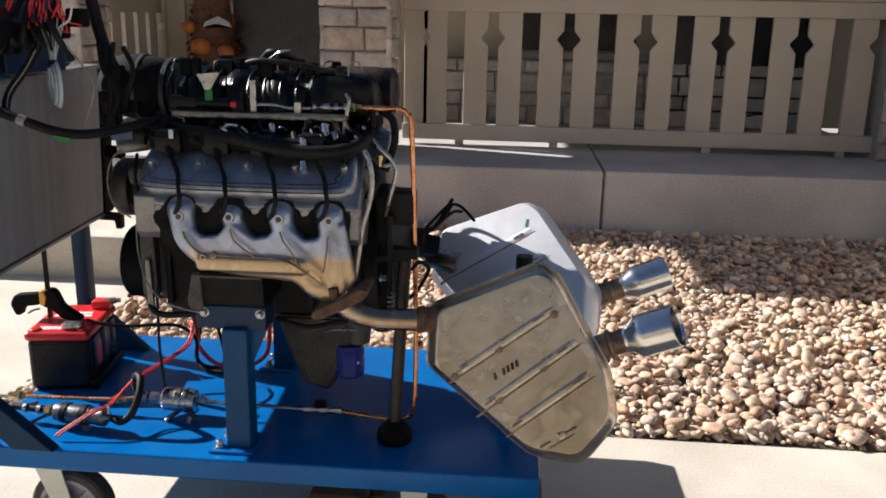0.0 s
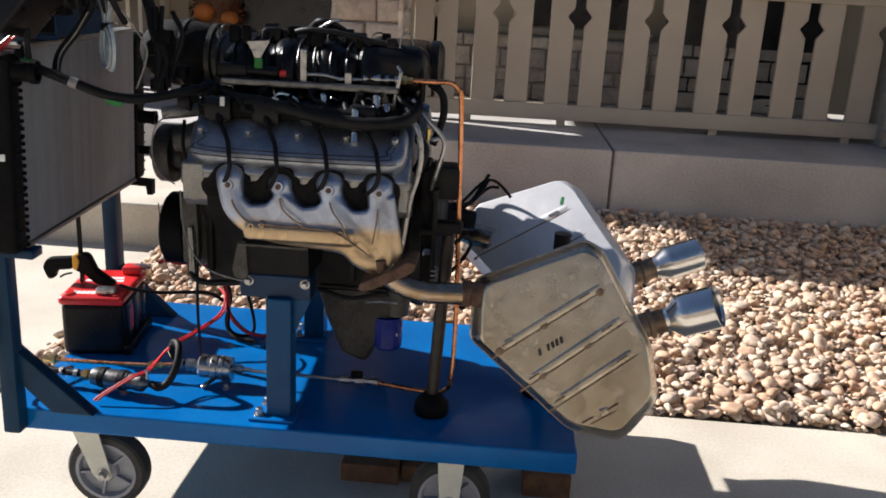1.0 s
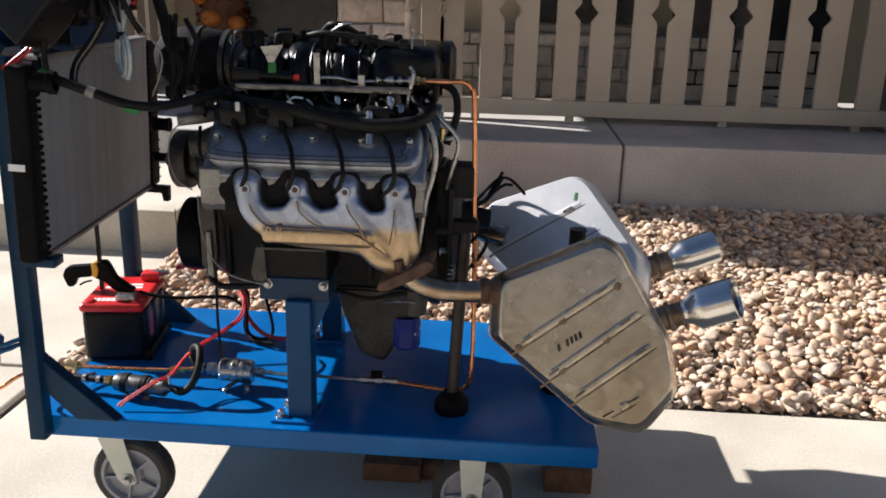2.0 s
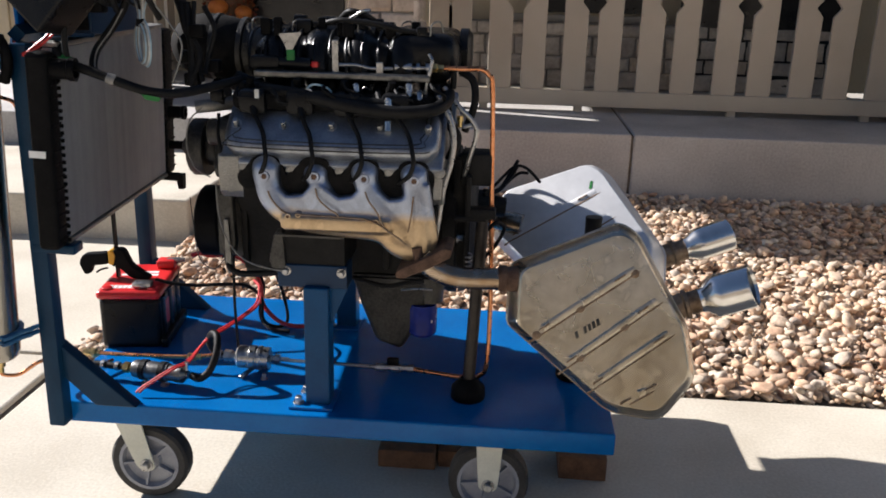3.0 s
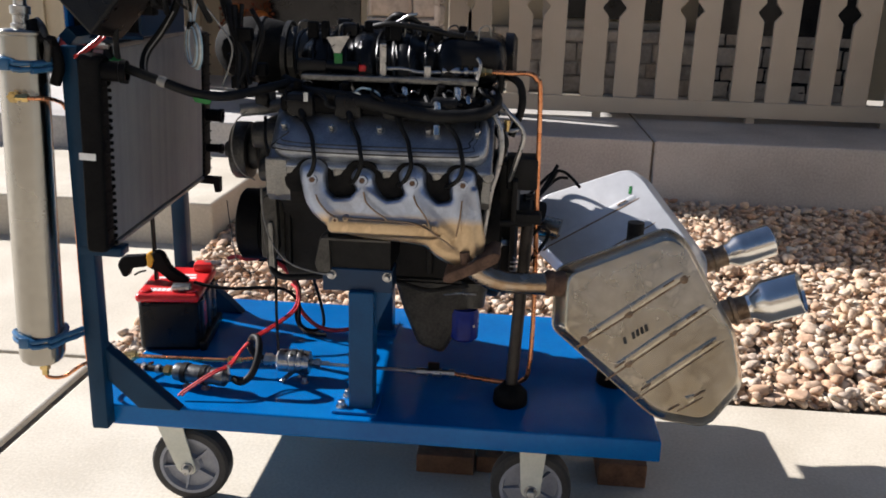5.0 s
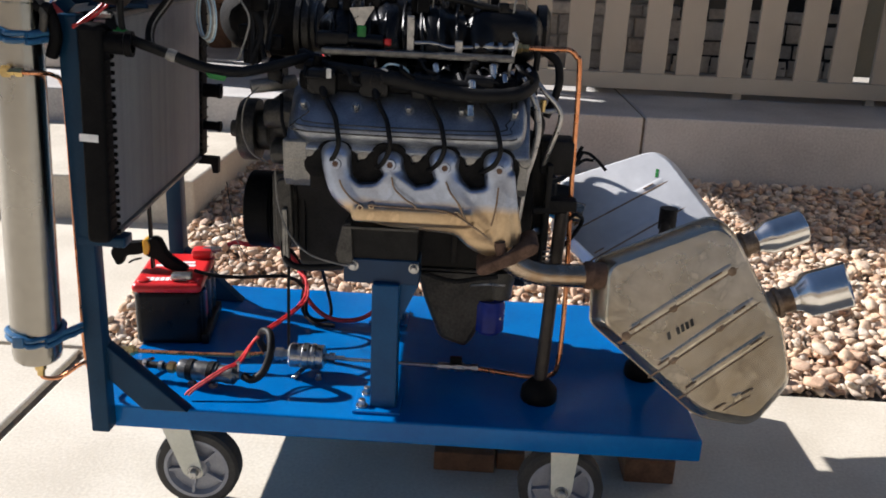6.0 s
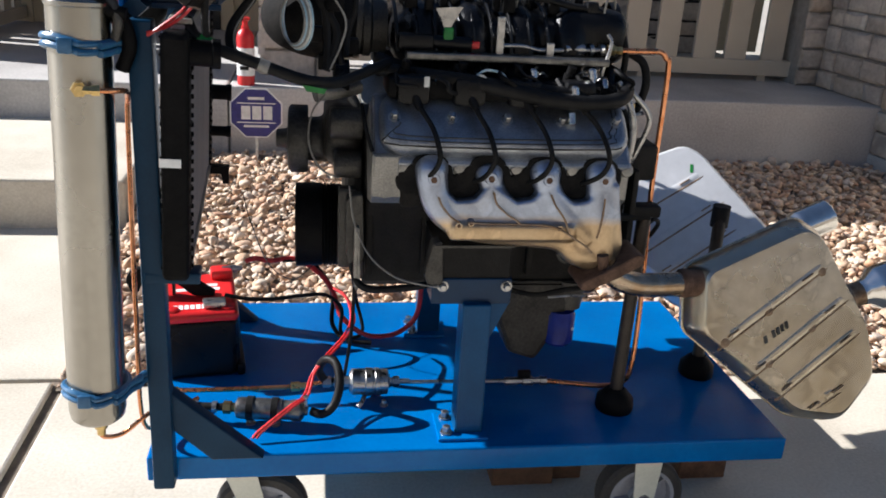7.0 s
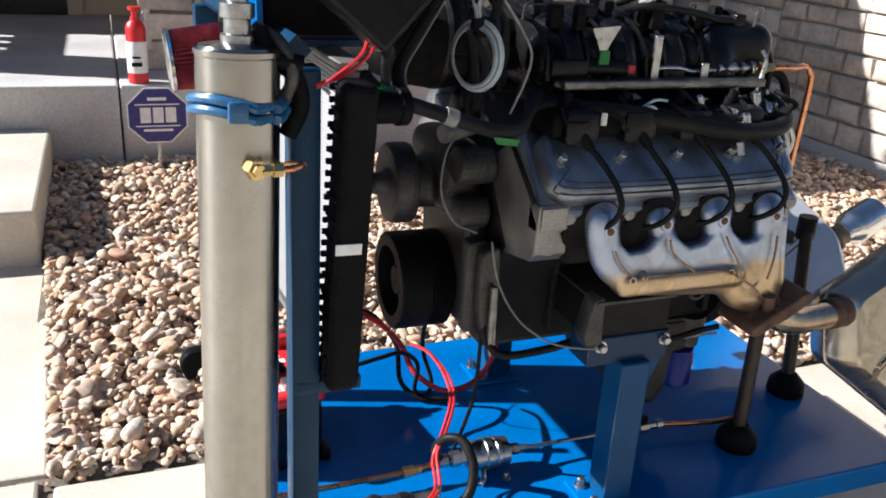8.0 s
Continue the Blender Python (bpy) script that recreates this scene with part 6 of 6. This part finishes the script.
for k, (x, e) in enumerate(((-1.055, -1.103), (-1.062, -1.098))):
    part("red_wire", tube([(x, 2.06, 1.37), (x - 0.004, 2.045, 1.33), (x - 0.025, 2.045, 1.285), (e, 2.05, 1.24 + 0.012 * k)], 0.003, 6), REDW, loom, "thin red wire")
for k in range(2):
    part("red_wire", tube([(-1.15 + 0.01 * k, 2.02, 1.2), (-1.165 + 0.01 * k, 1.99, 1.17), (-1.2 + 0.01 * k, 1.985, 1.142), (-1.225, 1.99, 1.125 + 0.004 * k)], 0.0028, 6), REDW, loom, "thin red wire")
for k in range(4):
    x = -0.94 + k * 0.018 + wr.uniform(-0.006, 0.006)
    part("black_lead", tube([(x - 0.02, 2.22, 1.24 + wr.uniform(-0.02, 0.02)), (x + wr.uniform(-0.02, 0.02), 2.2, 1.18), (x + wr.uniform(-0.03, 0.03), 2.19, 1.12), (x + wr.uniform(-0.02, 0.03), 2.17, 1.06 + wr.uniform(-0.01, 0.02))], wr.choice((0.004, 0.006, 0.009)), 8), RUBBER, loom)
for x, y, z in ((-0.96, 2.19, 1.1), (-0.93, 2.18, 1.16), (-0.9, 2.19, 1.08), (-0.945, 2.17, 1.05)):
    part("plug_block", box(x, x + 0.035, y, y + 0.03, z, z + 0.03, 0.005, 2), MATT, loom, "black connector block")
part("plug_block", box(-1.16, -1.147, 1.995, 2.01, 1.192, 1.206, 0.003), RED, loom, "red connector block")
for x, y, z, w, h in ((-1.12, 2.05, 1.215, 0.05, 0.04), (-1.075, 2.04, 1.235, 0.04, 0.035), (-1.17, 2.04, 1.2, 0.035, 0.05), (-1.04, 2.06, 1.255, 0.045, 0.03), (-1.0, 2.08, 1.25, 0.03, 0.05), (-0.975, 2.1, 1.275, 0.04, 0.04), (-1.1, 2.02, 1.265, 0.04, 0.03)):
    part("plug_block", box(x, x + w, y, y + 0.035, z, z + h, 0.005, 2), MATT, loom, "black connector block")
for k in range(11):
    x = -1.16 + k * 0.018 + wr.uniform(-0.008, 0.008)
    part("black_lead", tube([(x + 0.01, 2.09, 1.36), (x + wr.uniform(-0.02, 0.02), 2.05 + wr.uniform(-0.015, 0.015), 1.3), (x + wr.uniform(-0.025, 0.025), 2.035, 1.25 + wr.uniform(-0.01, 0.02)), (x + wr.uniform(-0.02, 0.03), 2.07, 1.215 + wr.uniform(-0.01, 0.02))], wr.choice((0.003, 0.005, 0.007)), 8), RUBBER, loom)
part("thin_wire", tube([(-1.13, 2.64, 0.66), (-1.11, 2.6, 0.6), (-1.06, 2.5, 0.52), (-1.0, 2.45, 0.5), (-0.95, 2.42, 0.55)], 0.0015, 5), RUBBER, loom)

# ---- yard sign, extinguisher, door decoration ----
sign = thing("yard_sign", "dark blue octagonal yard sign on a metal stake", "sign", (-1.266, 5.33, 0.03))
octo = [(0.155 * math.cos(math.pi / 8 + k * math.pi / 4), 0.15 * math.sin(math.pi / 8 + k * math.pi / 4)) for k in range(8)]
SM = Matrix.Translation((-1.266, 5.33, 0.315))
part("plate", prism(octo, -0.002, 0.002, SM), WHITE, sign, "white border", smooth=0)
part("face", prism([(a * 0.95, b * 0.95) for a, b in octo], -0.0035, -0.0021, SM), SIGNB, sign, smooth=0)
part("rule", box(-0.105, 0.105, -0.005, -0.0036, 0.052, 0.058, 0, 1, None, SM), WHITE, sign)
part("rule", box(-0.105, 0.105, -0.005, -0.0036, -0.056, -0.05, 0, 1, None, SM), WHITE, sign)
for x0, x1 in ((-0.082, -0.032), (-0.022, 0.028), (0.038, 0.088)):
    part("emblem", box(x0, x1, -0.005, -0.0036, -0.036, 0.04, 0, 1, None, SM), WHITE, sign, "white block emblem", smooth=0)
part("print_bar", box(-0.045, 0.045, -0.005, -0.0036, 0.075, 0.09, 0, 1, None, SM), WHITE, sign)
part("print_bar", box(-0.07, 0.07, -0.005, -0.0036, -0.08, -0.068, 0, 1, None, SM), WHITE, sign)
part("stake", box(-0.007, 0.007, 0.003, 0.008, -0.32, 0.08, 0.001, 1, None, SM), WIREW, sign, "pale metal stake")
ext = thing("fire_extinguisher", "red and white extinguisher standing on the porch edge", "extinguisher", (-1.335, 5.565, PZ))
part("body", lathe((-1.335, 5.565, PZ), (0, 0, 1), [(0, 0), (0, 0.045), (0.006, 0.049), (0.27, 0.049), (0.295, 0.042), (0.315, 0.022), (0.33, 0.022), (0.33, 0)], 30), RED, ext)
part("wrap", lathe((-1.335, 5.565, PZ), (0, 0, 1), [(0.055, 0.049), (0.056, 0.0505), (0.21, 0.0505), (0.211, 0.049)], 30), WHITE, ext, "white printed wrap")
part("print_bar", box(-1.365, -1.315, 5.511, 5.5142, PZ + 0.09, PZ + 0.11), IRON, ext)
part("print_bar", box(-1.36, -1.32, 5.511, 5.5142, PZ + 0.13, PZ + 0.14), IRON, ext)
part("head", lathe((-1.335, 5.565, PZ + 0.328), (0, 0, 1), [(0, 0.016), (0.03, 0.016), (0.035, 0.03), (0.05, 0.03), (0.05, 0)], 16), RED, ext)

decor = thing("harvest_display", "autumn leaf and pumpkin display beside the door", "decoration", (-2.85, 8.2, PZ))
rnd = random.Random(4)
leaves = bmesh.new()
for k in range(1500):
    a, h = rnd.uniform(0, 2 * math.pi), rnd.uniform(0.0, 0.95)
    r = 0.24 * (1 - 0.5 * h) * rnd.uniform(0.6, 1.05)
    c = Vector((-2.79 + 1.1 * r * math.cos(a), 8.2 + r * math.sin(a), 0.82 + h))
    s = rnd.uniform(0.013, 0.027)
    q = Euler((rnd.uniform(0, 6), rnd.uniform(0, 6), rnd.uniform(0, 6))).to_matrix()
    leaves.faces.new([leaves.verts.new(c + q @ Vector(p) * s) for p in ((0, -1, 0), (0.6, -0.1, 0.15), (0.3, 0.5, 0), (0, 1, 0.1), (-0.3, 0.5, 0), (-0.6, -0.1, 0.15))])
tagged(part("leaf_mass", leaves, LEAFO, decor, "rust and orange leaves"), kind="stuff")
part("straw_core", lathe((-2.79, 8.2, PZ), (0, 0, 1), [(0, 0.1), (0.35, 0.1), (0.4, 0.2), (0.8, 0.19), (1.2, 0.13), (1.3, 0)], 18), WOOD, decor)
for x, y, z, r in ((-2.84, 7.99, 1.03, 0.095), (-2.62, 8.02, 0.99, 0.08), (-2.96, 8.03, 1.2, 0.07)):
    pk = bmesh.new()
    prof = [(-0.8 * r, 0)] + [(-0.8 * r * math.cos(t), r * math.sin(t)) for t in np.linspace(0.2, math.pi - 0.2, 9)] + [(0.7 * r, 0)]
    lathe((x, y, z), (0, 0, 1), prof, 32, pk)
    for v in pk.verts:
        a = math.atan2(v.co.y - y, v.co.x - x)
        f = 1 - 0.08 * abs(math.cos(5 * a))
        v.co.x, v.co.y = x + (v.co.x - x) * f, y + (v.co.y - y) * f
    part("pumpkin", pk, PUMP, decor, "orange pumpkin")
part("bow", prism(round_poly([(-2.8, 1.2), (-2.67, 1.23), (-2.54, 1.2), (-2.56, 1.25), (-2.66, 1.3), (-2.78, 1.25)], 0.01), 7.95, 7.99, None, 0.006, 2), WIREW, decor, "pale ribbon bow")

# ---- river stones ----
def cobbles(name, label, x0, x1, y0, y1, step, size, seed, top=0.03):
    rng = np.random.default_rng(seed)
    ico = bmesh.new()
    bmesh.ops.create_icosphere(ico, subdivisions=2, radius=1)
    base = np.array([v.co[:] for v in ico.verts])
    tri = np.array([[v.index for v in f.verts] for f in ico.faces])
    ico.free()
    kinds = []
    for k in range(14):
        w = base.copy()
        for _ in range(5):
            d = rng.normal(size=3)
            d /= np.linalg.norm(d)
            w += 0.2 * rng.uniform(-1, 1) * np.sin(2.2 * (base @ d) + rng.uniform(0, 6))[:, None] * base
        for _ in range(9):
            d = rng.normal(size=3)
            d /= np.linalg.norm(d)
            h = w @ d
            w -= np.maximum(h - 0.58, 0)[:, None] * d * 0.9
        kinds.append(w)
    pts = []
    nx, ny = int((x1 - x0) / step), int((y1 - y0) / step)
    for layer in (0, 1):
        for i in range(nx):
            for j in range(ny):
                if layer and rng.random() > 0.62:
                    continue
                pts.append((x0 + (i + rng.uniform(0, 1)) * step, y0 + (j + rng.uniform(0, 1)) * step, layer))
    verts, faces, at = [], [], 0
    for x, y, layer in pts:
        s = size * np.exp(rng.normal(0, 0.4))
        s = min(s, size * 2.1)
        sc = np.array([s * rng.uniform(0.95, 1.45), s * rng.uniform(0.8, 1.1), s * rng.uniform(0.5, 0.85)])
        q = np.array(Euler((rng.normal(0, 0.35), rng.normal(0, 0.35), rng.uniform(0, 6.3))).to_matrix())
        w = (kinds[rng.integers(14)] * sc) @ q.T
        z = RISE * (y - 2.83) - 0.006 + sc[2] * 0.55 + layer * top * rng.uniform(0.35, 1.1)
        x, y = min(max(x, x0 + s), x1 - s), min(max(y, y0 + s), y1 - s)
        verts.append(w + (x - 0.045 * max(y - 2.885, 0) * (x1 - x) / (x1 - x0), y, z))
        faces.append(tri + at)
        at += len(w)
    me = bpy.data.meshes.new(name)
    me.from_pydata(np.concatenate(verts).tolist(), [], np.concatenate(faces).tolist())
    me.polygons.foreach_set("use_smooth", [True] * len(me.polygons))
    me.materials.append(STONES)
    return tagged(new(name, me), label, "gravel", kind="stuff")


cobbles("river_stones", "tan and rust river stones filling the planting bed", -1.7, 2.65, 2.835, 5.49, 0.0315, 0.0168, 3)
